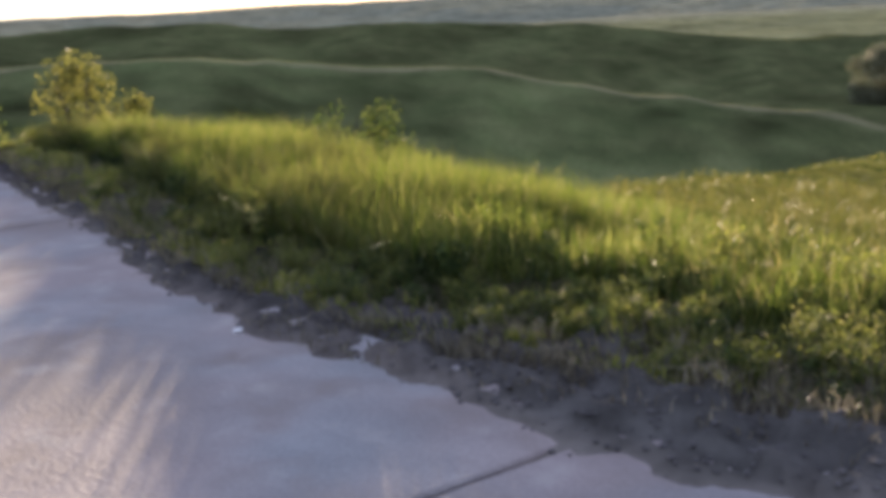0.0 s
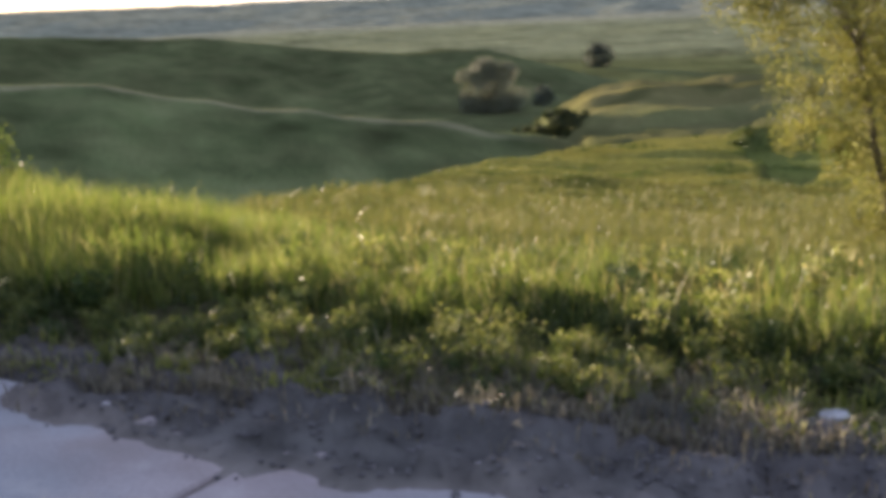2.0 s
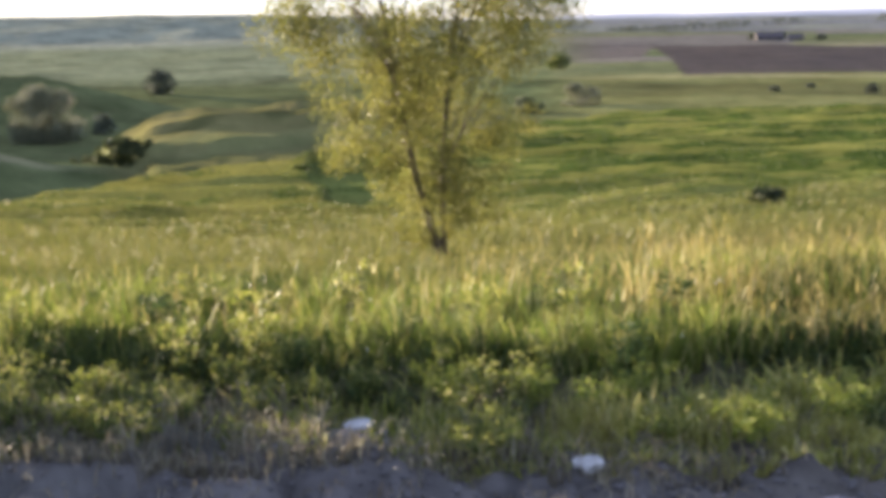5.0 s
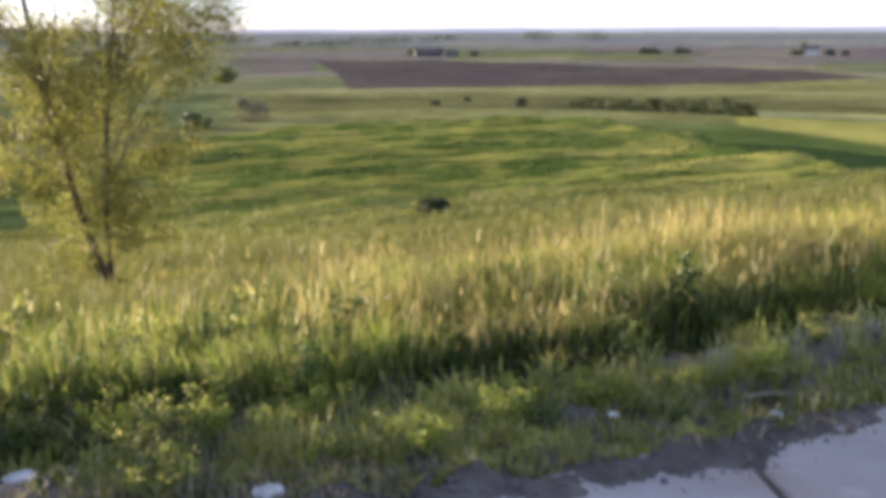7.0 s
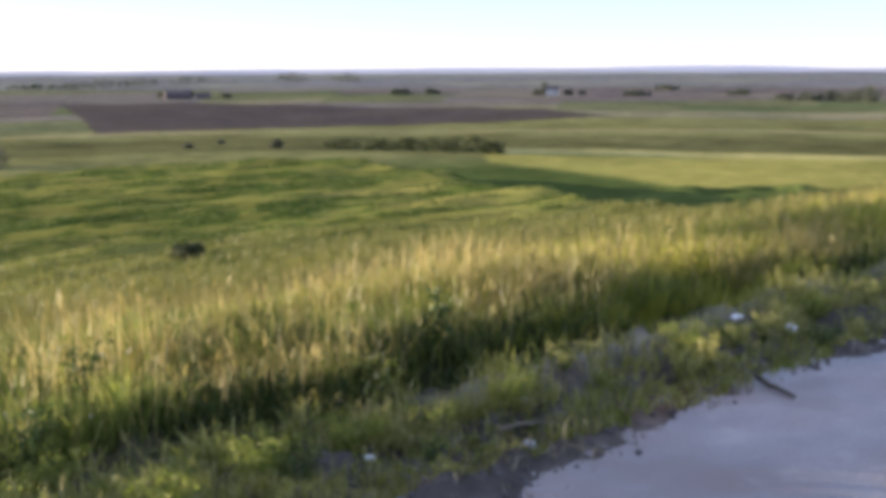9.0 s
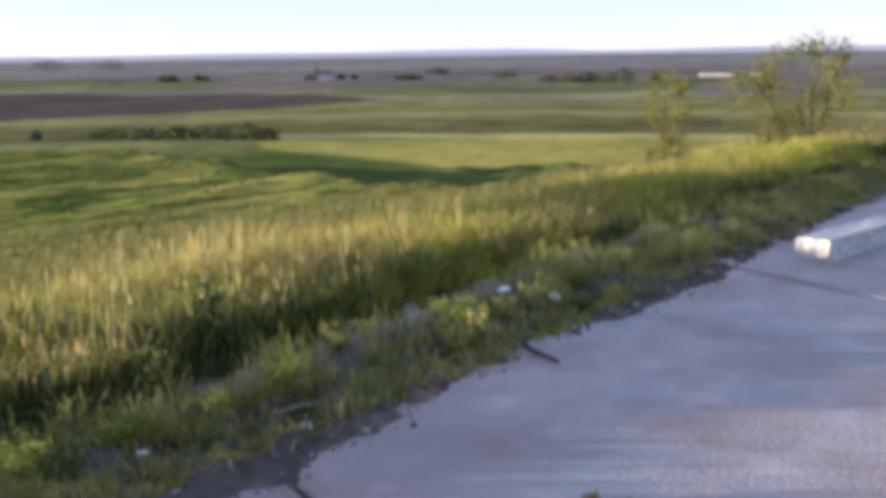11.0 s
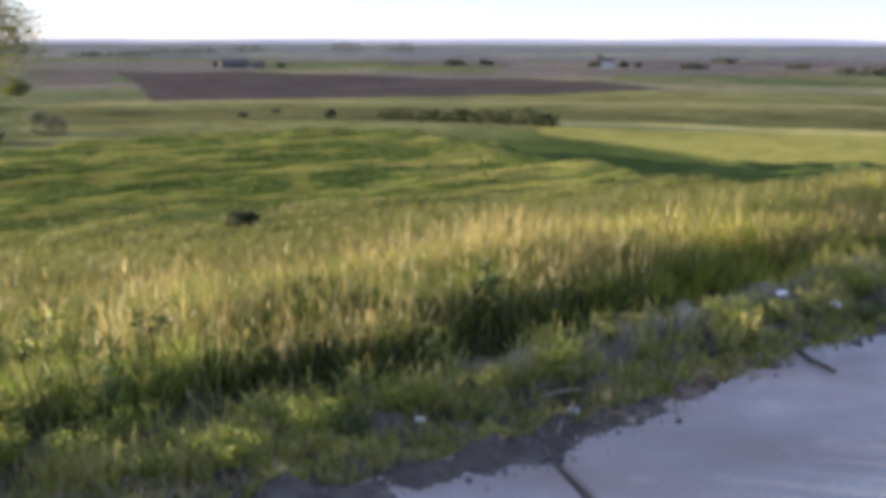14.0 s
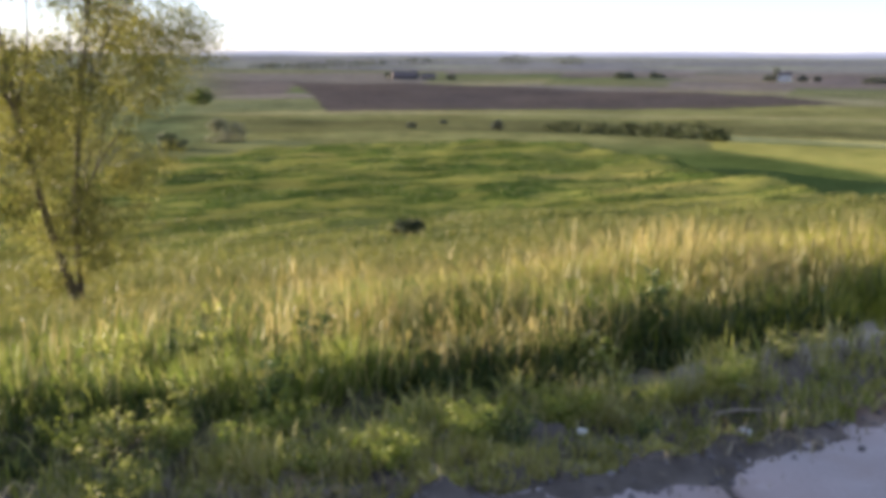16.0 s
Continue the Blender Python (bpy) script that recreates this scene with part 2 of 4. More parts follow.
def concrete_material():
    mat, nt, bsdf, link = nodes_of("worn_concrete")
    base = ramp_node(nt, noise_node(nt, 1.7, 9), [(0.3, (0.29, 0.272, 0.262)), (0.5, (0.325, 0.305, 0.294)), (0.72, (0.37, 0.347, 0.335))])
    streak = ramp_node(nt, noise_node(nt, 2.6, 7, "Object", (0.8, 1.7, 1.0)), [(0.36, (0.92, 0.91, 0.91)), (0.62, (1.04, 1.03, 1.03))])
    grain = ramp_node(nt, noise_node(nt, 55.0, 4), [(0.3, (0.86, 0.86, 0.86)), (0.7, (1.1, 1.1, 1.1))])
    info = nt.nodes.new("ShaderNodeObjectInfo")
    slab = ramp_node(nt, info.outputs["Random"], [(0.0, (0.88, 0.88, 0.9)), (1.0, (1.08, 1.07, 1.04))])
    c = mix_node(nt, "MULTIPLY", 1.0, base, streak)
    c = mix_node(nt, "MULTIPLY", 1.0, c, grain)
    c = mix_node(nt, "MULTIPLY", 1.0, c, slab)
    worn = ramp_node(nt, noise_node(nt, 0.75, 3), [(0.38, (0.9, 0.98, 1.04)), (0.62, (1.1, 0.99, 0.98))])
    c = mix_node(nt, "MULTIPLY", 1.0, c, worn)
    dirt = ramp_node(nt, noise_node(nt, 0.6, 7), [(0.5, (0, 0, 0)), (0.68, (0.8, 0.8, 0.8))])
    c = mix_node(nt, "MIX", dirt, c, (0.25, 0.2, 0.18))
    stain = ramp_node(nt, noise_node(nt, 1.9, 8), [(0.52, (0, 0, 0)), (0.7, (0.7, 0.7, 0.7))])
    c = mix_node(nt, "MIX", stain, c, (0.24, 0.19, 0.165))
    pale = ramp_node(nt, noise_node(nt, 3.4, 8), [(0.58, (0, 0, 0)), (0.7, (0.5, 0.5, 0.5))])
    c = mix_node(nt, "MIX", pale, c, (0.44, 0.4, 0.37))
    link(c, bsdf.inputs["Base Color"])
    bsdf.inputs["Roughness"].default_value = 0.82
    link(bump_node(nt, noise_node(nt, 40.0, 6), 0.5, 0.012), bsdf.inputs["Normal"])
    return mat


def leaf_material(name, stops, through_light=0.45, rough=0.55, patch=0.7, depth=0.24):
    """Leaves and blades: colour differs from piece to piece, light comes through."""
    mat, nt, bsdf, link = nodes_of(name)
    geo = nt.nodes.new("ShaderNodeNewGeometry")
    c = ramp_node(nt, geo.outputs["Random Per Island"], stops)
    v = ramp_node(nt, noise_node(nt, patch, 4), [(0.3, (0.96 - depth, 1.0 - depth, 0.96 - depth)), (0.7, (1.2, 1.16, 1.1))])
    c = mix_node(nt, "MULTIPLY", 1.0, c, v)
    link(c, bsdf.inputs["Base Color"])
    bsdf.inputs["Roughness"].default_value = rough
    bsdf.inputs["Specular IOR Level"].default_value = 0.25
    tr = nt.nodes.new("ShaderNodeBsdfTranslucent")
    link(c, tr.inputs["Color"])
    mx = nt.nodes.new("ShaderNodeMixShader")
    mx.inputs["Fac"].default_value = through_light
    link(bsdf.outputs["BSDF"], mx.inputs[1])
    link(tr.outputs["BSDF"], mx.inputs[2])
    link(mx.outputs["Shader"], nt.nodes["Material Output"].inputs["Surface"])
    return mat


def plain_material(name, dark, light, scale=6.0, rough=0.85, bump=0.3, depth=0.02, stretch=None):
    mat, nt, bsdf, link = nodes_of(name)
    n = noise_node(nt, scale, 6, "Object", stretch)
    link(ramp_node(nt, n, [(0.3, dark), (0.7, light)]), bsdf.inputs["Base Color"])
    bsdf.inputs["Roughness"].default_value = rough
    link(bump_node(nt, n, bump, depth), bsdf.inputs["Normal"])
    return mat


GROUND = ground_material()
CONCRETE = concrete_material()
GRASS_GREEN = leaf_material("grass_green", [(0.0, (0.07, 0.115, 0.018)), (0.45, (0.14, 0.185, 0.035)), (0.8, (0.22, 0.235, 0.06)), (1.0, (0.36, 0.32, 0.14))], 0.5)
GRASS_STRAW = leaf_material("grass_straw", [(0.0, (0.16, 0.15, 0.04)), (0.4, (0.3, 0.245, 0.09)), (1.0, (0.44, 0.365, 0.17))], 0.42)
GRASS_MEADOW = leaf_material("grass_meadow", [(0.0, (0.07, 0.095, 0.02)), (0.5, (0.13, 0.135, 0.04)), (1.0, (0.19, 0.172, 0.062))], 0.4)
TUSSOCK = leaf_material("tussock", [(0.0, (0.04, 0.065, 0.014)), (0.7, (0.075, 0.1, 0.024)), (1.0, (0.105, 0.125, 0.034))], 0.3, 0.8)
PETAL = leaf_material("white_petal", [(0.0, (0.6, 0.6, 0.5)), (1.0, (0.8, 0.8, 0.75))], 0.4)
SEED_PALE = leaf_material("pale_seed_head", [(0.0, (0.28, 0.26, 0.12)), (1.0, (0.44, 0.4, 0.24))], 0.4)
GRASS_FRESH_LIT = leaf_material("grass_fresh_lit", [(0.0, (0.24, 0.28, 0.035)), (0.6, (0.36, 0.37, 0.06)), (1.0, (0.45, 0.41, 0.11))], 0.6)
FOOT_SHADE = leaf_material("foot_shade_blade", [(0.0, (0.025, 0.042, 0.012)), (0.7, (0.055, 0.08, 0.02)), (1.0, (0.1, 0.12, 0.03))], 0.25)
VERGE_GRASS = leaf_material("verge_grass", [(0.0, (0.24, 0.25, 0.055)), (0.5, (0.4, 0.38, 0.1)), (1.0, (0.54, 0.48, 0.25))], 0.45)
GRASS_DEAD = leaf_material("grass_dead", [(0.0, (0.1, 0.085, 0.06)), (0.5, (0.2, 0.172, 0.12)), (1.0, (0.34, 0.3, 0.22))], 0.3)
WEED_BRIGHT = leaf_material("weed_bright_leaf", [(0.0, (0.15, 0.2, 0.03)), (0.6, (0.235, 0.27, 0.05)), (1.0, (0.33, 0.33, 0.1))], 0.45)
WEED_LEAF = leaf_material("weed_leaf", [(0.0, (0.15, 0.18, 0.035)), (0.45, (0.26, 0.28, 0.06)), (0.8, (0.36, 0.345, 0.11)), (1.0, (0.42, 0.37, 0.2))])
WEED_DARK = leaf_material("weed_dark_leaf", [(0.0, (0.03, 0.055, 0.015)), (1.0, (0.09, 0.13, 0.035))], 0.3)
LEAF_TREE = leaf_material("tree_leaf", [(0.0, (0.125, 0.14, 0.034)), (0.5, (0.18, 0.18, 0.047)), (1.0, (0.24, 0.225, 0.07))], 0.55, 0.55, 1.6, 0.4)
WEED_MID = leaf_material("weed_mid_leaf", [(0.0, (0.07, 0.095, 0.022)), (0.5, (0.16, 0.18, 0.04)), (0.85, (0.25, 0.25, 0.07)), (1.0, (0.33, 0.29, 0.15))], 0.45)
LEAF_BUSH = leaf_material("bush_leaf", [(0.0, (0.05, 0.085, 0.02)), (0.6, (0.10, 0.13, 0.035)), (1.0, (0.18, 0.19, 0.06))], 0.4)
LEAF_GREY = leaf_material("willow_leaf", [(0.0, (0.13, 0.14, 0.085)), (1.0, (0.2, 0.2, 0.13))], 0.2)
# foliage for far trees, greyed and lightened: haze put into its colour
LEAF_FAR = leaf_material("far_leaf", [(0.0, (0.047, 0.06, 0.042)), (1.0, (0.11, 0.122, 0.085))], 0.2)
LEAF_HEDGE = leaf_material("hedge_leaf", [(0.0, (0.035, 0.05, 0.018)), (1.0, (0.1, 0.112, 0.04))], 0.3)
LEAF_DARK = leaf_material("dark_leaf", [(0.0, (0.025, 0.04, 0.018)), (1.0, (0.065, 0.085, 0.035))], 0.2)
BARK = plain_material("bark", (0.035, 0.028, 0.018), (0.12, 0.098, 0.066), 14.0, 0.9, 0.8, 0.03, (1, 1, 0.25))
STONE_WHITE = plain_material("pale_stone", (0.27, 0.265, 0.26), (0.56, 0.55, 0.53), 16.0, 0.85, 0.5, 0.02)
LITTER = plain_material("white_litter", (0.62, 0.62, 0.62), (0.85, 0.85, 0.85), 12.0, 0.5, 0.3, 0.01)
CLOD = plain_material("earth_clod", (0.066, 0.061, 0.06), (0.15, 0.138, 0.135), 3.0, 0.95, 0.4, 0.01)
STICK = plain_material("dry_wood", (0.14, 0.11, 0.08), (0.3, 0.25, 0.19), 20.0, 0.9, 0.5, 0.01)
PLASTER = plain_material("white_plaster", (0.6, 0.58, 0.54), (0.78, 0.76, 0.72), 1.5, 0.9, 0.1, 0.02)
ROOF = plain_material("dark_roof", (0.06, 0.05, 0.05), (0.13, 0.1, 0.09), 2.0, 0.8, 0.2, 0.03)
GLASS_DARK = plain_material("window_pane", (0.03, 0.03, 0.035), (0.05, 0.05, 0.06), 1.0, 0.15, 0.0, 0.01)

# ---- colours of the land by its use, with some shade, sun and haze painted in ----
EARTH = (0.086, 0.08, 0.08)


def terraces(a, d):
    """Thin bands along the slope, uneven and broken."""
    return fbm(a / 2.6 + 7, np.log(np.maximum(d, 1)) * 26 + a * 0.22, 53, 3) + 0.5 * fbm(a / 1.1, np.log(np.maximum(d, 1)) * 60 - a * 0.3, 58, 2)


def land_tint(x, y):
    a, d = polar(x, y)
    w = y - road_edge(x)
    n1, n2 = fbm(x / 16, y / 16, 51, 3), fbm(x / 4, y / 4, 52, 3)
    streak = terraces(a, d)
    c = np.empty((len(x), 3))

    def put(mask, rgb, vary=0.0):
        m = np.clip(mask, 0, 1)[:, None]
        col = np.array(rgb)[None, :] * (1 + vary * (n1 + 0.6 * n2))[:, None]
        c[:] = c * (1 - m) + col * m

    c[:] = np.array(EARTH) * (1 + 0.9 * n2)[:, None]
    put(step(1.0, 2.4, x), (0.07, 0.062, 0.058), 0.9)
    put(0.9 * (1 - step(-0.25, 0.3, w + creep(x, y))) * (1 - 0.85 * step(1.4, 2.6, x)), (0.21, 0.18, 0.168), 0.5)
    put(step(0.55, 1.3, w), (0.075, 0.075, 0.035), 0.8)
    # shade at the foot of the tall grass, painted into the earth
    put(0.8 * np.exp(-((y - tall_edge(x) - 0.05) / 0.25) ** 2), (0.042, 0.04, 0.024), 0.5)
    put(step(2.5, 5.5, w), (0.185, 0.17, 0.045), 0.6)
    put(step(16, 40, d) * step(-8, -14, a), (0.165, 0.165, 0.045), 0.5)
    # meadow: yellowish grass with greener bands
    put(step(20, 60, d) * step(-0.02, 0.22, streak - 0.16 + 0.24 * step(-6, -14, a)) * step(3, 6, w), (0.06, 0.092, 0.02), 0.5)
    put(step(20, 50, d) * step(0.05, 0.25, n1 - 0.3 * step(-8, -20, a)), (0.2, 0.175, 0.055), 0.4)
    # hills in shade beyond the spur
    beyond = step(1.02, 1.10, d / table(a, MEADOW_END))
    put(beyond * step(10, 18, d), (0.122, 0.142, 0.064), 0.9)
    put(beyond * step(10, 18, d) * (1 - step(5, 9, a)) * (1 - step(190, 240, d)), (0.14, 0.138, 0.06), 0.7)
    spur = step(-16, -11, a) * (1 - step(3, 8, a)) * step(122, 132, d) * (1 - step(152, 156, d))
    put(spur, (0.155, 0.14, 0.06), 0.5)
    put(spur * step(0.0, 0.18, fbm(a / 7, d / 3.5 + a * 0.25, 57, 2)), (0.085, 0.085, 0.035), 0.4)
    put(step(156, 170, d) * step(-18, -10, a), (0.1, 0.11, 0.05), 0.6)
    # far slopes and ridge paled, distance haze put into the tint
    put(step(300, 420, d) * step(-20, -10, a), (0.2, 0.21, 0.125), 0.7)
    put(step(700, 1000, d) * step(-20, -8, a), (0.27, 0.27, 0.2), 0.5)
    track = np.exp(-((d - 111.0) / 1.2) ** 2) * step(6, 12, a)
    rim = hollow_rim(a, d)
    put(0.8 * (1 - step(0.8, 1.02, rim)), (0.125, 0.15, 0.045), 0.8)
    # darker crescent on the rim, its shade painted into the tint
    put(0.8 * np.exp(-((rim - 0.92) / 0.1) ** 2) * step(-7.5, -5.5, a + 0.05 * (68 - d)), (0.075, 0.09, 0.035), 0.6)
    put(step(3.2, 3.8, x) * (1 - step(8, 9, x)) * np.exp(-((w - 0.86 - 0.06 * np.sin(x * 1.1)) / 0.13) ** 2), (0.17, 0.155, 0.115), 0.6)
    put(np.exp(-((x - 4.45) / 0.4) ** 2 - ((w - 0.16) / 0.13) ** 2), (0.17, 0.1, 0.07), 0.4)
    put(track * 0.9, (0.3, 0.27, 0.16), 0.3)
    # fields of the plain
    right = 1 - step(-20, -15, a)
    put(right * step(172, 185, d), (0.19, 0.185, 0.075), 0.5)
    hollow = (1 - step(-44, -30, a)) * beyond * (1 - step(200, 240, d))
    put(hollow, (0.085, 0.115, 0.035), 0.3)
    n4 = 0.12 * fbm(a / 3, d / 300, 61, 2)
    put((1 - step(-44.6, -44.0, a + 10 * n4)) * step(0, 10, d - 155 - 4.2 * np.abs(a + 58)) * (1 - step(250, 256, d)), (0.33, 0.3, 0.085), 0.25)
    # bright lit crest of the field, painted as a pale strip
    put((1 - step(-44.8, -44.2, a)) * step(236, 241, d) * (1 - step(249, 253, d)), (0.42, 0.37, 0.15), 0.2)
    put(right * step(252, 258, d) * (1 - step(300, 312, d)), (0.135, 0.13, 0.055), 0.5)
    put(right * step(322, 326, d) * (1 - step(336, 342, d)), (0.28, 0.25, 0.12), 0.2)
    low_edge = 335 + 0.55 * np.maximum(-a - 24, 0) ** 1.6
    high_edge = 650 - 9 * np.maximum(-a - 28, 0)
    corner = -23.6 + (d - 335) / 170
    brown = (1 - step(corner, corner + 0.2, a)) * step(0, 4, d - low_edge) * (1 - step(-8, 8, d - high_edge))
    put(brown, (0.098, 0.08, 0.072), 0.25)
    put((1 - step(-17.0, -16.4, a)) * step(corner, corner + 0.2, a) * step(338, 342, d) * (1 - step(600, 640, d)), (0.17, 0.175, 0.085), 0.3)
    put(right * step(800, 815, d) * (1 - step(1150, 1180, d)) * step(-60, -20, a), (0.185, 0.175, 0.145), 0.5)
    # strips of far fields, each with its own crop
    row, col = np.floor(np.log(np.maximum(d, 1)) * 7.5 + 0.01 * a), np.floor((a + 0.004 * d) / 6.5)
    crop = hashed(row.astype(np.int64), col.astype(np.int64), 5)
    plots = right * step(425, 430, d) * (1 - step(1500, 2200, d)) * (1 - np.clip(brown, 0, 1))
    for k, rgb in enumerate(((0.17, 0.17, 0.085), (0.24, 0.22, 0.13), (0.15, 0.125, 0.11), (0.13, 0.15, 0.07), (0.19, 0.165, 0.14))):
        put(plots * ((crop >= k / 5) & (crop < (k + 1) / 5)), rgb, 0.35)
    put(0.6 * right * step(600, 680, d) * (1 - step(-46, -38, a)), (0.2, 0.165, 0.15), 0.4)
    far_bands = fbm(a / 9, np.log(np.maximum(d, 1)) * 9, 71, 2)
    put(right * step(560, 700, d) * (1 - step(-50, -46, a)) * step(-0.05, 0.1, far_bands), (0.16, 0.132, 0.122), 0.3)
    # farthest plain greyed by haze that is put into its tint
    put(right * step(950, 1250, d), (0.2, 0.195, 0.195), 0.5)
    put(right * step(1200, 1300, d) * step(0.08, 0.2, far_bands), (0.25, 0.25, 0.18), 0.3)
    return np.clip(c, 0.01, 0.9)


# ---- the ground: one sheet to the horizon ----
def build_ground():
    fine = np.arange(-92, 72.01, 0.26)
    rough_az = np.arange(76, 264.1, 4.0)
    az = np.concatenate([fine, rough_az])
    dist = np.concatenate([[0.6], 1.2 * (4900 / 1.2) ** np.linspace(0, 1, 560)])
    A, D = np.meshgrid(np.radians(az), dist)
    x, y = (EYE[0] - np.sin(A) * D).ravel(), (EYE[1] + np.cos(A) * D).ravel()
    z = land(x, y)
    n, m = len(az), len(dist)
    i, j = np.meshgrid(np.arange(n), np.arange(m - 1))
    k = (i + 1) % n
    quads = np.stack([j * n + i, (j + 1) * n + i, (j + 1) * n + k, j * n + k], -1).reshape(-1, 4)
    centre = len(x)
    tri = np.stack([np.full(n, centre), np.arange(n), (np.arange(n) + 1) % n], 1)
    verts = np.concatenate([np.stack([x, y, z], 1), [[EYE[0], EYE[1], -0.05]]])
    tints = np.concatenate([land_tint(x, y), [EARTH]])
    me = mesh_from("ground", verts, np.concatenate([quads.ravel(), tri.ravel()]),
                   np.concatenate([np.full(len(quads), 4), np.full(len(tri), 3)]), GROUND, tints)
    me.polygons.foreach_set("use_smooth", np.ones(len(me.polygons), bool))
    ob = new("ground", me)
    return tagged(ob, "grassy hillside falling to rolling fields, bare earth along the road", "ground", kind="structure")


build_ground()


# ---- the last hills on the horizon, haze put into their pale colour and glow ----
def far_hills(dist, top, seed, base, haze_glow):
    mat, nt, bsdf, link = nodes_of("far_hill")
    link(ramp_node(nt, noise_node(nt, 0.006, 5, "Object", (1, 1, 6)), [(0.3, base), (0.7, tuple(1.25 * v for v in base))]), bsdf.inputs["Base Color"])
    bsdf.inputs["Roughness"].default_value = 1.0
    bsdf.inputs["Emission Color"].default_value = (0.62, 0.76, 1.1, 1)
    bsdf.inputs["Emission Strength"].default_value = haze_glow
    az = np.arange(-108, -13.9, 0.4)
    ends = step(-108, -104, az) * (1 - step(-19, -14, az))
    crest_z = EYE[2] + dist * np.tan(np.radians(top + 0.13 * fbm(az / 7, az * 0, seed, 4)))
    crest_z = -24 + (crest_z + 24) * ends
    rows = [(dist - 260, np.full(len(az), -24.0)), (dist - 90, -24 + 0.75 * (crest_z + 24)), (dist, crest_z), (dist + 120, np.full(len(az), -24.0))]
    verts = np.concatenate([np.stack([EYE[0] - np.sin(np.radians(az)) * r, EYE[1] + np.cos(np.radians(az)) * r, z], 1) for r, z in rows])
    n = len(az)
    i, j = np.meshgrid(np.arange(n - 1), np.arange(len(rows) - 1))
    quads = np.stack([j * n + i, (j + 1) * n + i, (j + 1) * n + i + 1, j * n + i + 1], -1).reshape(-1, 4)
    ob = new("backdrop", mesh_from("backdrop", verts, quads.ravel(), np.full(len(quads), 4), mat))
    return tagged(ob, "low hills along the far horizon, haze put into their blue-grey colour and glow", "hills", kind="structure")


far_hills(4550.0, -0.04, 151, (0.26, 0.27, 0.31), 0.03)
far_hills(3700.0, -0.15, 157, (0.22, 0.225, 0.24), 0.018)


# ---- blades ----
rng = np.random.default_rng(7)


def blades(name, x, y, h, width, material, lean=0.35, label="", category="grass", bow=0.5, lift=0.0):
    """A field of bent, tapered blades, each its own island."""
    n = len(x)
    z = land(x, y) - 0.01 + lift
    ang, tip = rng.uniform(0, 6.283, n), rng.uniform(0, 6.283, n)
    sway = np.abs(rng.normal(0, lean, n)) * h
    wx, wy = np.cos(ang) * width / 2, np.sin(ang) * width / 2
    tx, ty = np.cos(tip) * sway, np.sin(tip) * sway
    base = np.stack([x, y, z], 1)
    side = np.stack([wx, wy, np.zeros(n)], 1)
    mid = base + np.stack([tx * 0.35 * bow, ty * 0.35 * bow, h * 0.55], 1)
    top = base + np.stack([tx, ty, h * np.sqrt(np.maximum(0.2, 1 - (sway / h) ** 2 * 0.5))], 1)
    verts = np.stack([base - side, base + side, mid - side * 0.8, mid + side * 0.8, top], 1).reshape(-1, 3)
    o = np.arange(n)[:, None] * 5
    flat = np.concatenate([o + 0, o + 1, o + 3, o + 2, o + 2, o + 3, o + 4], 1).ravel()
    per = np.tile([4, 3], n)
    ob = new(name, mesh_from(name, verts, flat, per, material))
    return tagged(ob, label, category, kind="stuff")


def strip_points(n, x0, x1, near, w0, w1):
    x = rng.uniform(x0, x1, n)
    # denser towards the road
    w = w0 + (w1 - w0) * rng.uniform(0, 1, n) ** 1.3
    return x, near(x) + w


def thin(x, y, amount, scale, seed):
    keep = rng.uniform(0, 1, len(x)) < np.clip(0.55 + amount * fbm(x / scale, y / scale, seed, 3), 0.03, 1)
    return x[keep], y[keep]


# denser tall grass along the bend, where the bank is overgrown
x, y = strip_points(52000, -15, -2.2, tall_edge, 0.1, 2.4)
x, y = thin(x, y, 1.8, 0.7, 133)
x, y = x[x < -3.2], y[x < -3.2]
blades("overgrown_grass", x, y, rng.uniform(0.16, 0.5, len(x)) * step(-2.6, -5.0, x) * (1 + 0.9 * fbm(x / 0.8, y / 0.8, 131, 2)), rng.uniform(0.005, 0.011, len(x)), GRASS_MEADOW, 0.5, "tall dense green grass along the bend of the road", bow=0.9)
# the tall roadside grass, greener on one stretch and strawy on the other
x, y = strip_points(225000, -15, 17, tall_edge, 0.1, 5.5)
tuft = 0.5 + fbm(x / 0.55, y / 0.55, 81, 2) + 0.7 * fbm(x / 1.9, y / 1.9, 89, 2)
keep = rng.uniform(0, 1, len(x)) < np.clip(0.1 + 1.1 * tuft, 0.06, 1)
x, y, tuft = x[keep], y[keep], tuft[keep]
w = y - tall_edge(x)
h = (0.37 + 0.07 * step(1.5, 3.5, x)) * (0.7 + 0.45 * np.clip(tuft, 0, 1.2)) * rng.uniform(0.5, 1.1, len(x)) * (0.62 + 0.28 * step(-1.8, -3.2, x) + 0.25 * step(0.1, 1.3, w) - 0.25 * step(1.6, 4.2, w)) * (1 - 0.2 * step(5, 8, x)) * (1 + 0.4 * step(-3.0, -5.5, x))
blades("tall_grass", x, y, h, rng.uniform(0.005, 0.011, len(x)), GRASS_GREEN, 0.5, "tall green roadside grass in uneven tufts along the bank", bow=0.9)
# short blades coloured very dark, standing in for shade under the tall grass
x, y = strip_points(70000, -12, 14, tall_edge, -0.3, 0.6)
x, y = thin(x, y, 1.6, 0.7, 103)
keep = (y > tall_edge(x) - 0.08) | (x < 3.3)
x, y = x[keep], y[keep]
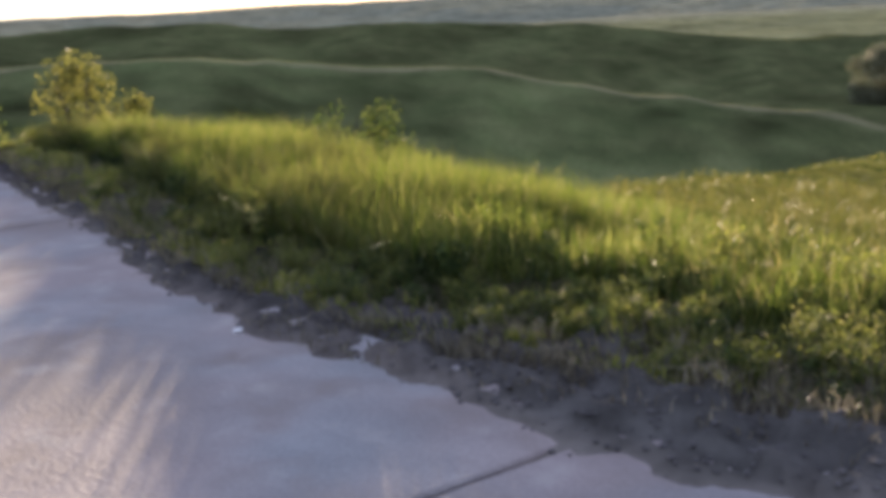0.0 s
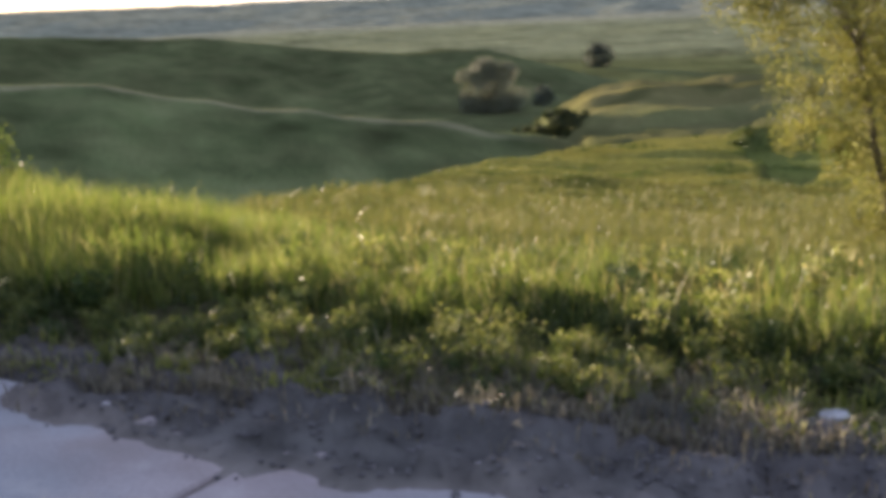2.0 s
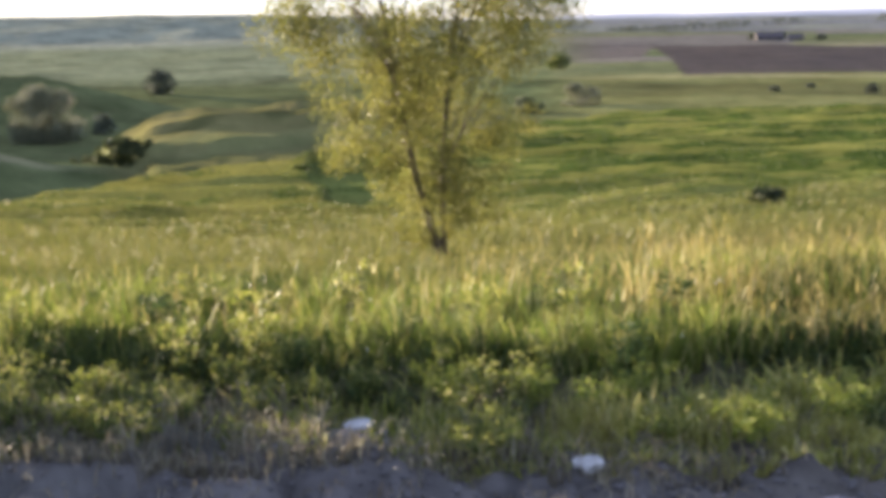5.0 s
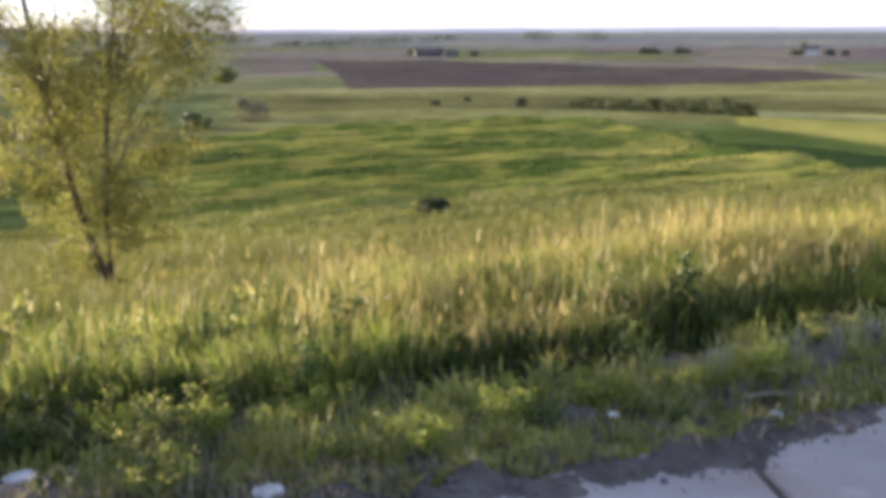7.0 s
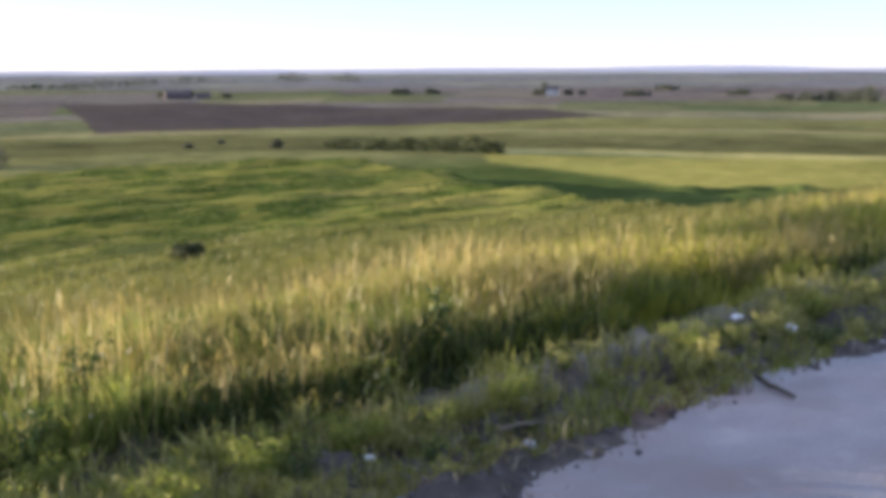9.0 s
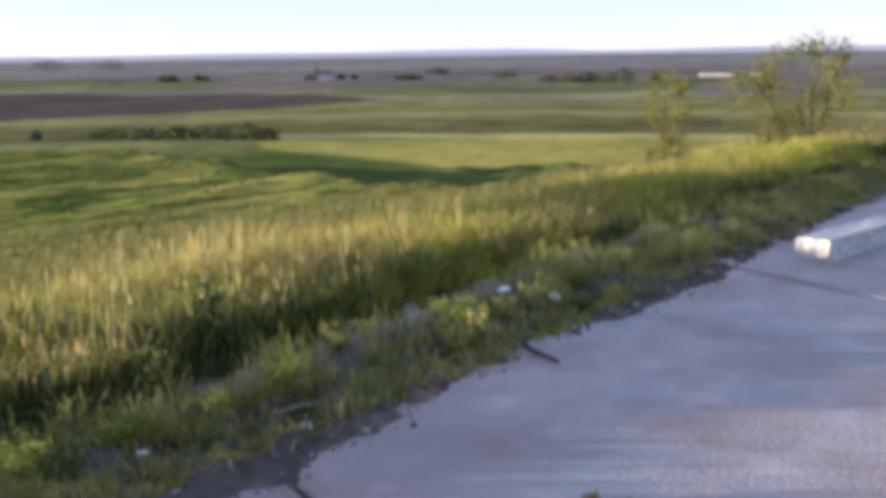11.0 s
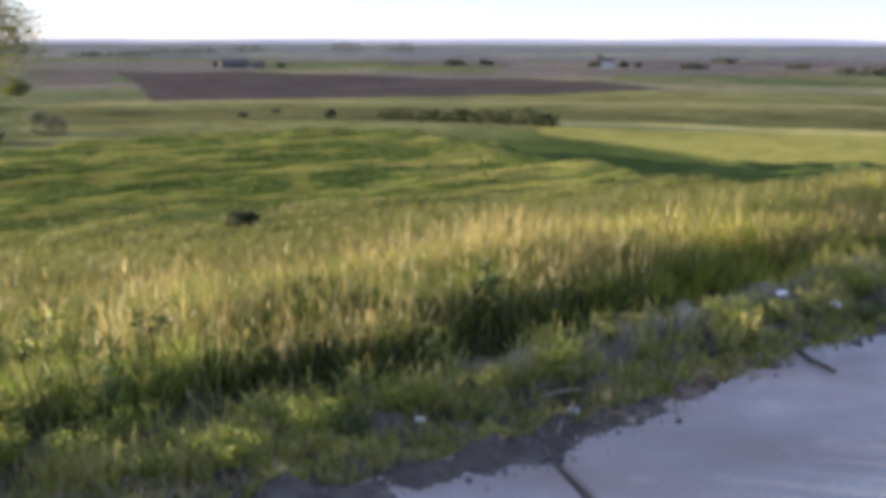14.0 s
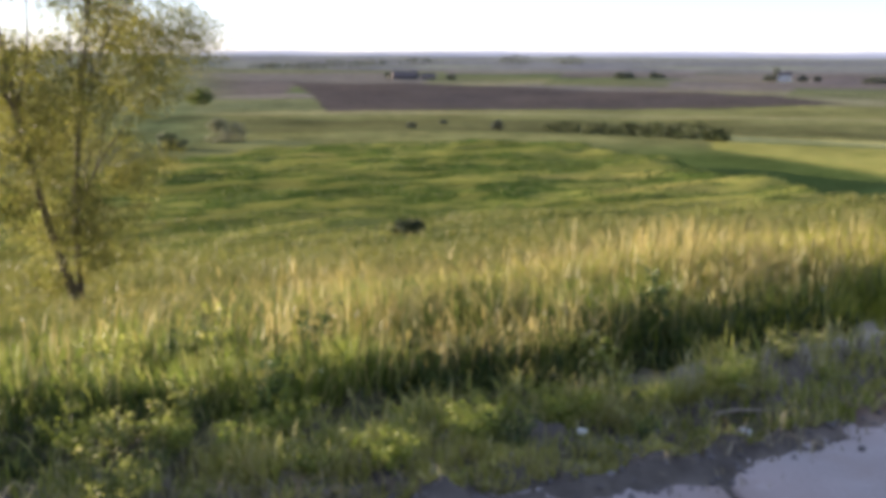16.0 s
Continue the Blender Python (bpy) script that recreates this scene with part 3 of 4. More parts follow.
blades("foot_shade_blades", x, y, rng.uniform(0.05, 0.2, len(x)) * (0.3 + (0.7 + 0.55 * step(2.6, 3.5, x) * (1 - step(5.5, 7.5, x))) * step(-0.2, 0.15, y - tall_edge(x))), rng.uniform(0.008, 0.016, len(x)), FOOT_SHADE, 0.7, "short green blades, shade at the foot of the tall grass put into their colour", bow=1.0)
x, y = strip_points(92000, -12, 20, tall_edge, 0.1, 5.5)
keep = rng.uniform(0, 1, len(x)) < (0.1 + 0.9 * step(1.6, 4.5, x) * (1 - 0.7 * step(6, 10, x))) * np.clip(0.45 + 2.0 * fbm(x / 0.8, y / 0.8, 83, 2), 0.02, 1)
x, y = x[keep], y[keep]
h = (0.34 + 0.1 * step(0.5, 3.5, x)) * (1 - 0.1 * step(4.5, 8, x)) * (1.08 - 0.25 * step(0.5, 3.8, y - tall_edge(x))) * rng.uniform(0.65, 1.2, len(x)) * (1 + 0.7 * fbm(x / 0.9, y / 0.9, 84, 2)) * (0.62 + 0.38 * step(0.1, 1.0, y - tall_edge(x)))
blades("straw_grass", x, y, h, rng.uniform(0.005, 0.011, len(x)), GRASS_STRAW, 0.5, "dry golden grass stalks standing along the bank")
# seed heads on some of the stalks
k = rng.uniform(0, 1, len(x)) < 0.1
blades("seed_heads", x[k], y[k], h[k] * 0.22, np.full(k.sum(), 0.013), GRASS_STRAW, 0.3, "pale feathery seed heads above the grass", "grass", 0.5, h[k] * 0.8)

# fresh green grass, its colour brightened in place of sun falling on it
x, y = strip_points(70000, 3.6, 16, tall_edge, 0.0, 2.6)
keep = rng.uniform(0, 1, len(x)) < step(3.6, 6.0, x) * np.clip(0.5 + 1.6 * fbm(x / 0.8, y / 0.8, 95, 2), 0.05, 1)
x, y = x[keep], y[keep]
blades("fresh_lit_grass", x, y, rng.uniform(0.18, 0.42, len(x)) * (0.55 + 0.45 * step(0.0, 0.9, y - tall_edge(x))), rng.uniform(0.006, 0.012, len(x)), GRASS_FRESH_LIT, 0.7, "fresh green grass beside the straw, sunlight put into its bright colour", bow=1.0)
x, y = strip_points(3500, -10, 12, grass_edge, -0.5, 0.05)
x, y = thin(x, y, 3.0, 0.5, 96)
blades("stray_tufts", x, y, rng.uniform(0.02, 0.09, len(x)), rng.uniform(0.006, 0.012, len(x)), GRASS_DEAD, 0.9, "stray withered tufts in the loose earth")

# pale flowering stalks that stand above the front of the grass
x, y = strip_points(300, 0.2, 5.5, tall_edge, 0.05, 1.4)
x, y = thin(x, y, 2.0, 0.6, 141)
h = rng.uniform(0.3, 0.5, len(x))
blades("seed_stalks", x, y, h, np.full(len(x), 0.005), GRASS_STRAW, 0.25, "thin dry stalks standing above the roadside grass")
blades("stalk_heads", x, y, rng.uniform(0.05, 0.1, len(x)), rng.uniform(0.006, 0.012, len(x)), SEED_PALE, 0.35, "pale feathery heads of the standing stalks", "grass", 0.8, h * 0.85)

# darker clumps of herbs scattered behind the front of the grass
x, y = strip_points(60000, -9, 4.5, tall_edge, 0.9, 6.0)
keep = fbm(x / 0.9, y / 0.6, 121, 2) + 0.1 * rng.uniform(-1, 1, len(x)) > 0.2
x, y = x[keep], y[keep]
blades("herb_clumps", x, y, rng.uniform(0.14, 0.36, len(x)), rng.uniform(0.009, 0.02, len(x)), TUSSOCK, 0.6, "dark green herb clumps scattered through the roadside grass", bow=1.0)

# meadow grass on the slope, coarser with distance
n = 260000
d = 7.5 * (58 / 7.5) ** rng.uniform(0, 1, n) ** 0.85
a = rng.uniform(-78, 62, n)
x, y = EYE[0] - np.sin(np.radians(a)) * d, EYE[1] + np.cos(np.radians(a)) * d
keep = (y > tall_edge(x) + 2.5) & (d < table(a, MEADOW_END) * 1.02)
x, y, d = x[keep], y[keep], d[keep]
x2, y2 = thin(x, y, 1.3, 2.5, 85)
d2 = polar(x2, y2)[1]
h = (0.26 + 0.10 * rng.uniform(-1, 1, len(x2))) * (1 - 0.6 * step(28, 56, d2)) * (1 + 0.8 * fbm(x2 / 2.5, y2 / 2.5, 86, 2))
blades("meadow_grass", x2, y2, h, 0.007 * np.clip(d2 / 9, 1, 3.5) * rng.uniform(0.7, 1.3, len(x2)), GRASS_MEADOW, 0.5, "yellow-green meadow grass on the slope")

# tussocks on the open meadow, clustered along the trodden terraces
n = 190000
d = 30 * (175 / 30) ** rng.uniform(0, 1, n)
a = rng.uniform(-58, 20, n)
x, y = EYE[0] - np.sin(np.radians(a)) * d, EYE[1] + np.cos(np.radians(a)) * d
keep = (d < table(a, MEADOW_END)) & (rng.uniform(0.0, 0.45, n) < terraces(a, d))
x, y, d = x[keep], y[keep], d[keep]
blades("meadow_tussocks", x, y, rng.uniform(0.08, 0.22, len(x)) * np.clip(d / 60, 0.8, 1.5), 0.0012 * d * rng.uniform(0.6, 1.5, len(x)), TUSSOCK, 0.9, "dark green tussocks along the meadow's terraces")

def on_strip(x, y):
    """The bare, pale strip trodden along the foot of the grass."""
    return (np.abs(y - road_edge(x) - 0.86 - 0.06 * np.sin(x * 1.1)) < 0.13) & (x > 3.4) & (x < 6.6)


# low weeds between the earth shoulder and the tall grass
x, y = strip_points(85000, -13, 15, grass_edge, -0.1, 1.3)
x, y = thin(x, y, 2.6, 0.5, 87)
clear = ((np.abs(x - 0.55) < 0.13) & (np.abs(y - 3.82) < 0.22)) | (on_strip(x, y) & (rng.uniform(0, 1, len(x)) < 0.7))
x, y = x[~clear], y[~clear]
foot = y - tall_edge(x)
keep = rng.uniform(0, 1, len(x)) < 1 - 0.85 * step(-0.4, -0.1, foot)
x, y, foot = x[keep], y[keep], foot[keep]
h = (0.05 + 0.065 * step(0.0, 0.45, y - grass_edge(x)) * (1 - 0.6 * step(-0.5, -0.15, foot))) * rng.uniform(0.5, 1.5, len(x)) * (1 + 0.9 * fbm(x / 0.5, y / 0.5, 88, 2))
blades("verge_weeds", x, y, h, rng.uniform(0.007, 0.018, len(x)), WEED_LEAF, 0.8, "low green weeds on the earth verge", "weeds", 1.2)
x, y = strip_points(120000, 0.8, 14, grass_edge, -0.1, 0.78)
x, y = thin(x, y, 2.6, 0.3, 98)
keep = (rng.uniform(0, 1, len(x)) < 1 - 0.85 * step(-0.45, -0.15, y - tall_edge(x))) & ~(on_strip(x, y) & (rng.uniform(0, 1, len(x)) < 0.75))
x, y = x[keep], y[keep]
h = (0.035 + 0.065 * step(0.0, 0.3, y - grass_edge(x))) * rng.uniform(0.5, 1.6, len(x)) * (1 + 0.9 * fbm(x / 0.35, y / 0.35, 99, 2))
blades("verge_grass", x, y, h, rng.uniform(0.004, 0.009, len(x)), VERGE_GRASS, 0.8, "short fresh grass on the verge beside the slabs", bow=1.1)


x, y = strip_points(38000, -12, 14, grass_edge, -0.2, 0.6)
x, y = thin(x, y, 2.4, 0.4, 93)
keep = rng.uniform(0, 1, len(x)) < 1 - 0.65 * step(0.8, 2.2, x)
x, y = x[keep], y[keep]
clear = (np.abs(x - 0.55) < 0.13) & (np.abs(y - 3.82) < 0.22)
x, y = x[~clear], y[~clear]
blades("dead_grass", x, y, rng.uniform(0.04, 0.14, len(x)), rng.uniform(0.006, 0.012, len(x)), GRASS_DEAD, 0.9, "withered brown grass along the earth shoulder")


# ---- the road of concrete slabs ----
def slab_outline(s0, s1, w0, w1, gap):
    """Outline between two joints, given where they meet the road's edge; the joints run slantwise and are chipped."""
    def at(x, w):
        return (x - 0.42 * (w - 0.18), float(road_edge(np.float64(x))) + 0.18 - w)

    def chipped(x, w, side):
        return at(x + side * (gap + 0.014 * abs(noise.noise(Vector((x * 3.1, w * 7.0, side)))) + 0.012 * abs(noise.noise(Vector((x, w * 23.0, side))))), w)

    far_side = [at(x, w0) for x in np.linspace(s0, s1, 14)[1:-1]]
    near_side = [at(x, w1) for x in np.linspace(s1, s0, 14)[1:-1]]
    steps = np.linspace(w0, w1, 40)
    return [chipped(s0, w0, 1)] + far_side + [chipped(s1, w, -1) for w in steps] + near_side + [chipped(s0, w, 1) for w in steps[:0:-1]]


def build_road():
    road = tagged(new("road"), "road of worn grey concrete slabs with open joints", "road", kind="structure")
    joints = [-26.0, -19.2, -13.2, -7.37, -1.54, 3.09, 7.8, 12.4, 17.0, 21.6, 26.2]
    for w0, w1 in ((0.0, 3.4), (3.43, 6.8)):
        for a, b in zip(joints, joints[1:]):
            bm = bmesh.new()
            ring = slab_outline(a, b, w0, w1, 0.016)
            top = [bm.verts.new((px, py, 0.0)) for px, py in ring]
            face = bm.faces.new(top)
            if face.normal.z < 0:
                face.normal_flip()
            out = bmesh.ops.extrude_face_region(bm, geom=[face])
            moved = [v for v in out["geom"] if isinstance(v, bmesh.types.BMVert)]
            for v in moved:
                v.co.z = 0.0
            for v in top:
                v.co.z = -0.14
            bmesh.ops.recalc_face_normals(bm, faces=bm.faces)
            rim = [e for e in bm.edges if all(v in moved for v in e.verts)]
            bmesh.ops.bevel(bm, geom=rim, offset=0.012, segments=1, affect="EDGES")
            bm.transform(Matrix.Translation((0, 0, random.uniform(-0.006, 0.006))))
            part("slab", bm, CONCRETE, road, smooth=False)
    return road


build_road()


# ---- trees and bushes ----
def leaf_cloud(centres, radii, count, size, seed, squash=0.9):
    """Leaf cards gathered in clumps: two-triangle leaves folded along the middle."""
    r = np.random.default_rng(seed)
    centres, radii = np.asarray(centres, float), np.asarray(radii, float)
    pick = r.choice(len(centres), count, p=radii ** 2 / np.sum(radii ** 2))
    v = r.normal(0, 1, (count, 3))
    v /= np.linalg.norm(v, axis=1)[:, None]
    v *= (r.uniform(0, 1, count) ** 0.5 * radii[pick])[:, None]
    v[:, 2] *= squash
    c = centres[pick] + v
    u = r.normal(0, 1, (count, 3))
    u[:, 2] -= 0.6
    u /= np.linalg.norm(u, axis=1)[:, None]
    s = np.cross(u, r.normal(0, 1, (count, 3)))
    s /= np.linalg.norm(s, axis=1)[:, None]
    q = size * r.uniform(0.55, 1.25, count)[:, None]
    up = np.cross(s, u)
    verts = np.stack([c, c + u * q * 0.5 + s * q * 0.36 + up * q * 0.08, c + u * q, c + u * q * 0.5 - s * q * 0.36 + up * q * 0.08], 1).reshape(-1, 3)
    o = np.arange(count)[:, None] * 4
    flat = np.concatenate([o, o + 1, o + 2, o, o + 2, o + 3], 1).ravel()
    return verts, flat, np.full(count * 2, 3)


def limb_points(r, start, end, bend):
    a, b = Vector(start), Vector(end)
    side = Vector((r.gauss(0, 1), r.gauss(0, 1), 0)) * (b - a).length * bend
    return [a.lerp(b, k / 5) + side * math.sin(3.1416 * k / 5) * 0.5 + Vector((r.gauss(0, 0.02), r.gauss(0, 0.02), 0)) for k in range(6)]


def tree(name, at, height, width, low, stems, limbs, clumps, leaves, leaf_size, material, label, category, seed, girth=0.1, clump=0.36, aside=0.0, vase=0.0):
    """stems: where each leader ends, as shares of the width. Limbs run from the leaders out to the clumps of the crown."""
    r = random.Random(seed)
    root = tagged(new(name), label, category)
    gx, gy = at
    root.location = (gx, gy, float(land(np.array([gx]), np.array([gy]))[0]) - 0.06)
    leaders = []
    for k, (ex, ey, top) in enumerate(stems):
        pts = limb_points(r, (1.1 * girth * k, 0.5 * girth * k, 0), (ex * width, ey * width, height * top), 0.06)
        leaders.append(pts)
        bm = bmesh.new()
        tube(bm, pts, [girth * q * (1 - 0.12 * k) for q in (1.25, 0.92, 0.76, 0.58, 0.4, 0.18)], 10)
        for v in bm.verts:
            v.co += Vector((noise.noise(v.co * 6), noise.noise(v.co * 6 + Vector((7, 0, 0))), 0)) * girth * 0.3
        part("trunk", bm, BARK, root)
    centres, radii = [], []
    for k in range(clumps):
        t, q, hh = r.uniform(0, 6.283), r.uniform(0, 1) ** 0.55, r.uniform(0, 1) ** (1.0 - 0.2 * vase)
        shape = vase * (0.22 + 0.85 * hh ** 0.7) * (1 if hh < 0.8 else 1.9 - hh * 1.12) + (1 - vase) * math.sqrt(max(0.06, 1 - (abs(hh - 0.48) / 0.6) ** 2))
        shape *= r.uniform(0.75, 1.1)
        centres.append((aside * hh + math.cos(t) * width * 0.5 * shape * q, math.sin(t) * width * 0.5 * shape * q, low + hh * (height - low)))
        radii.append(clump * r.uniform(0.55, 1.35) * (1 - vase * 0.3 * max(0.0, 1 - hh / 0.35)))
    for k in range(limbs):
        end = Vector(centres[k % clumps])
        lead = min(leaders, key=lambda p: (p[3] - end).length)
        start = lead[max(1, min(4, int(5 * end.z / height * 0.7)))]
        bm = bmesh.new()
        tube(bm, limb_points(r, start, end, 0.12), [girth * q for q in (0.34, 0.27, 0.2, 0.15, 0.1, 0.04)], 5)
        part("branch", bm, BARK, root)
    crown = new("crown", mesh_from("crown", *leaf_cloud(centres, radii, leaves, leaf_size, seed), material))
    crown.parent = root
    return root


def ray_place(az, dist):
    return EYE[0] - math.sin(radians(az)) * dist, EYE[1] + math.cos(radians(az)) * dist


def bush(name, az, dist, width, height, leaves, leaf_size, material, label, seed, stems=4, sunk=0.0):
    r = random.Random(seed)
    root = tagged(new(name), label, "bush")
    gx, gy = ray_place(az, dist)
    root.location = (gx, gy, float(land(np.array([gx]), np.array([gy]))[0]) - 0.03 - sunk)
    centres, radii = [], []
    for k in range(stems):
        t = 6.283 * k / stems + r.uniform(-0.5, 0.5)
        ex, ey = math.cos(t) * width * 0.3, math.sin(t) * width * 0.3
        bm = bmesh.new()
        tube(bm, [(ex * 0.1, ey * 0.1, 0), (ex * 0.5, ey * 0.5, height * 0.35), (ex, ey, height * 0.75)], [0.02 * height, 0.014 * height, 0.005 * height], 5)
        part("stem", bm, BARK, root)
    for k in range(60):
        t, q, hh = r.uniform(0, 6.283), r.uniform(0, 1) ** 0.6, r.uniform(0.0, 1.0)
        wide = width * 0.42 * math.sqrt(max(0.05, 1 - (abs(hh - 0.42) / 0.62) ** 2)) * q
        centres.append((math.cos(t) * wide, math.sin(t) * wide, hh * height * 0.86))
        radii.append(min(width, height) * r.uniform(0.12, 0.27))
    crown = new("crown", mesh_from("crown", *leaf_cloud(centres, radii, leaves, leaf_size, seed), material))
    crown.parent = root
    return root


tree("tree", ray_place(-10.4, 15.0), 6.9, 6.1, 0.25, [(-0.17, 0.02, 0.97), (0.14, -0.05, 0.92)], 44, 260, 115000, 0.046, LEAF_TREE,
     "young tree with two trunks and thin yellow-green foliage", "tree", 5, 0.05, 0.42, -0.2, 1.0)
tree("sapling", ray_place(37.0, 14.5), 1.25, 1.5, 0.15, [(-0.1, 0.0, 0.9), (0.25, 0.1, 0.7)], 8, 26, 1700, 0.07, LEAF_BUSH,
     "sparse green sapling at the edge of the slope", "tree", 12, 0.03, 0.24)
tree("sapling", ray_place(-65.7, 17.5), 1.7, 1.35, 0.25, [(-0.05, 0.0, 0.95), (0.2, 0.1, 0.75)], 9, 30, 2800, 0.045, LEAF_TREE,
     "thin pale green sapling among the roadside grass", "tree", 13, 0.022, 0.2)
tree("sapling", ray_place(-72.7, 18.0), 1.75, 1.9, 0.25, [(0.05, 0.0, 0.98), (-0.25, 0.1, 0.72), (0.3, -0.1, 0.8)], 12, 34, 3600, 0.05, LEAF_TREE,
     "taller sapling with bare twigs above sparse leaves", "tree", 14, 0.03, 0.22)
tree("sapling", ray_place(-70.6, 19.0), 1.6, 1.4, 0.2, [(0.05, 0.0, 0.95)], 8, 26, 2600, 0.05, LEAF_TREE,
     "small leafy sapling beside the road", "tree", 15, 0.022, 0.22)

bush("bush", 51.3, 17.0, 1.3, 1.75, 3000, 0.065, LEAF_TREE, "light green bush on the crest of the bank", 21)
bush("bush", 48.6, 17.5, 0.9, 1.5, 2200, 0.065, LEAF_TREE, "light green bush on the crest of the bank", 22)
bush("bush", 56.5, 18.5, 1.2, 1.4, 1100, 0.11, LEAF_BUSH, "dark green bush on the crest of the bank", 23)
bush("bush", 9.6, 190.0, 13.5, 9.8, 16000, 0.36, LEAF_GREY, "large rounded grey-green willow in the valley", 24)
bush("bush", 6.9, 200.0, 5.5, 4.0, 1600, 0.35, LEAF_FAR, "small dark bush beside the willow", 25)
bush("bush", 3.9, 300.0, 9.0, 7.0, 4500, 0.45, LEAF_FAR, "dark rounded tree on the far slope", 26)
bush("bush", 5.8, 127.0, 9.0, 2.9, 12000, 0.26, LEAF_HEDGE, "dark thicket at the foot of the spur", 27)
bush("bush", 7.6, 131.0, 6.0, 2.0, 6000, 0.24, LEAF_HEDGE, "dark thicket at the foot of the spur", 28)
for k, (az, dist, wide, high, kind) in enumerate(((-7.4, 118, 4.2, 0.8, 1), (-6.3, 114, 4.5, 0.8, 0), (-5.2, 108, 4.0, 0.8, 1), (-4.3, 96, 3.4, 0.8, 0), (-3.6, 84, 2.6, 0.8, 0), (-3.1, 72, 1.8, 0.6, 0))):
    bush("shrub", az, dist, wide, high * 0.8, 1300, 0.11, (LEAF_BUSH, LEAF_FAR)[kind], "low dark green shrub along the rim of the hollow", 40 + k)
bush("shrub", -27.9, 35.5, 1.3, 0.55, 3200, 0.08, LEAF_DARK, "low dark shrub alone on the meadow", 50)
bush("bush", -18.2, 232.0, 11.0, 5.0, 2400, 0.45, LEAF_GREY, "brownish thicket at the end of the meadow", 51)
bush("bush", -15.4, 215.0, 7.5, 3.4, 1800, 0.4, LEAF_DARK, "dark hedge at the end of the meadow", 52)
bush("bush", -17.1, 395.0, 11.0, 6.5, 1600, 0.7, LEAF_BUSH, "green bush on a field's edge", 53)
for k, (az, dist, wide, high) in enumerate(((-36.2, 262, 13, 2.6), (-38.0, 256, 16, 3.3), (-39.8, 252, 16, 3.6), (-41.4, 248, 15, 3.8), (-42.9, 244, 14, 4.6), (-44.2, 240, 9, 3.4))):
    tagged(bush("bush", az, dist, wide, high * 0.88, 3400, 0.3, LEAF_HEDGE, "dense dark green bush in a hedge row", 60 + k), group="hedge row")
bush("bush", -32.7, 262.0, 3.4, 2.6, 900, 0.4, LEAF_FAR, "small dark bush on the field's edge", 70)
bush("bush", -28.1, 270.0, 3.2, 1.4, 700, 0.4, LEAF_FAR, "small dark bush on the field's edge", 71)
bush("bush", -29.8, 285.0, 3.0, 1.2, 600, 0.4, LEAF_FAR, "small dark bush on the field's edge", 72)
for k, (az, dist, wide, high) in enumerate(((-59.3, 640, 16, 4), (-60.4, 635, 16, 5), (-61.4, 640, 17, 6), (-62.4, 630, 17, 7), (-63.3, 625, 14, 9), (-64.9, 640, 8, 6))):
    tagged(bush("bush", az, dist, wide, high, 1100, 0.9, LEAF_FAR, "far dark tree in a field row", 80 + k), group="far tree row")
for k, (az, dist, wide, high) in enumerate(((-20.6, 1150, 60, 6), (-22.4, 1180, 70, 7), (-24.2, 1250, 90, 8), (-26.0, 1400, 90, 10), (-28.4, 1500, 110, 10), (-39.3, 800, 20, 5), (-41.0, 820, 16, 3.5),
                                            (-33.6, 1600, 60, 14), (-36.4, 1700, 70, 15), (-51.8, 760, 24, 4), (-53.4, 900, 26, 5), (-57.0, 780, 24, 4.5))):
    bush("bush", az, dist, wide, high, 1000, 1.5, LEAF_FAR, "far dark clump of trees on the plain", 90 + k)


# ---- far buildings ----
def house(name, az, dist, length, depth, wall_h, roof_h, turn, wall_mat, label, windows=4):
    gx, gy = ray_place(az, dist)
    root = tagged(new(name), label, "house")
    root.location = (gx, gy, float(land(np.array([gx]), np.array([gy]))[0]) - 0.2)
    root.rotation_euler = (0, 0, radians(turn))
    bm = bmesh.new()
    box(bm, 0, 0, wall_h / 2, length, depth, wall_h)
    part("wall", bm, wall_mat, root, smooth=False)
    bm = bmesh.new()
    ends = []
    for ex in (-length / 2 - 0.4, length / 2 + 0.4):
        ends.append([bm.verts.new((ex, -depth / 2 - 0.5, wall_h - 0.1)), bm.verts.new((ex, depth / 2 + 0.5, wall_h - 0.1)), bm.verts.new((ex, 0, wall_h + roof_h))])
    a, b = ends
    for f in ((a[0], b[0], b[2], a[2]), (a[1], a[2], b[2], b[1]), (a[0], a[2], a[1]), (b[0], b[1], b[2]), (a[0], a[1], b[1], b[0])):
        bm.faces.new(f)
    bmesh.ops.recalc_face_normals(bm, faces=bm.faces)
    part("roof", bm, ROOF, root, smooth=False)
    for k in range(windows):
        bm = bmesh.new()
        box(bm, -length / 2 + length * (k + 0.5) / windows, -depth / 2, wall_h * 0.55, length / windows * 0.35, 0.12, wall_h * 0.4)
        part("window", bm, GLASS_DARK, root, smooth=False)
    return root


house("farmhouse", -29.0, 745, 9, 6, 2.2, 2.4, -29, STICK, "small pale farmhouse with a dark roof", 4)
house("barn", -27.7, 750, 17, 9, 2.2, 3.2, -22, ROOF, "long dark barn with a low roof", 3)
house("farmhouse", -47.4, 790, 9, 7, 4.4, 2.4, -47, PLASTER, "white farmhouse between trees", 3)
house("shed", -67.9, 740, 20, 9, 2.4, 0.9, -66, PLASTER, "long low white farm shed", 8)
house("shed", -70.0, 760, 14, 8, 2.0, 0.9, -70, PLASTER, "long low white farm shed", 6)
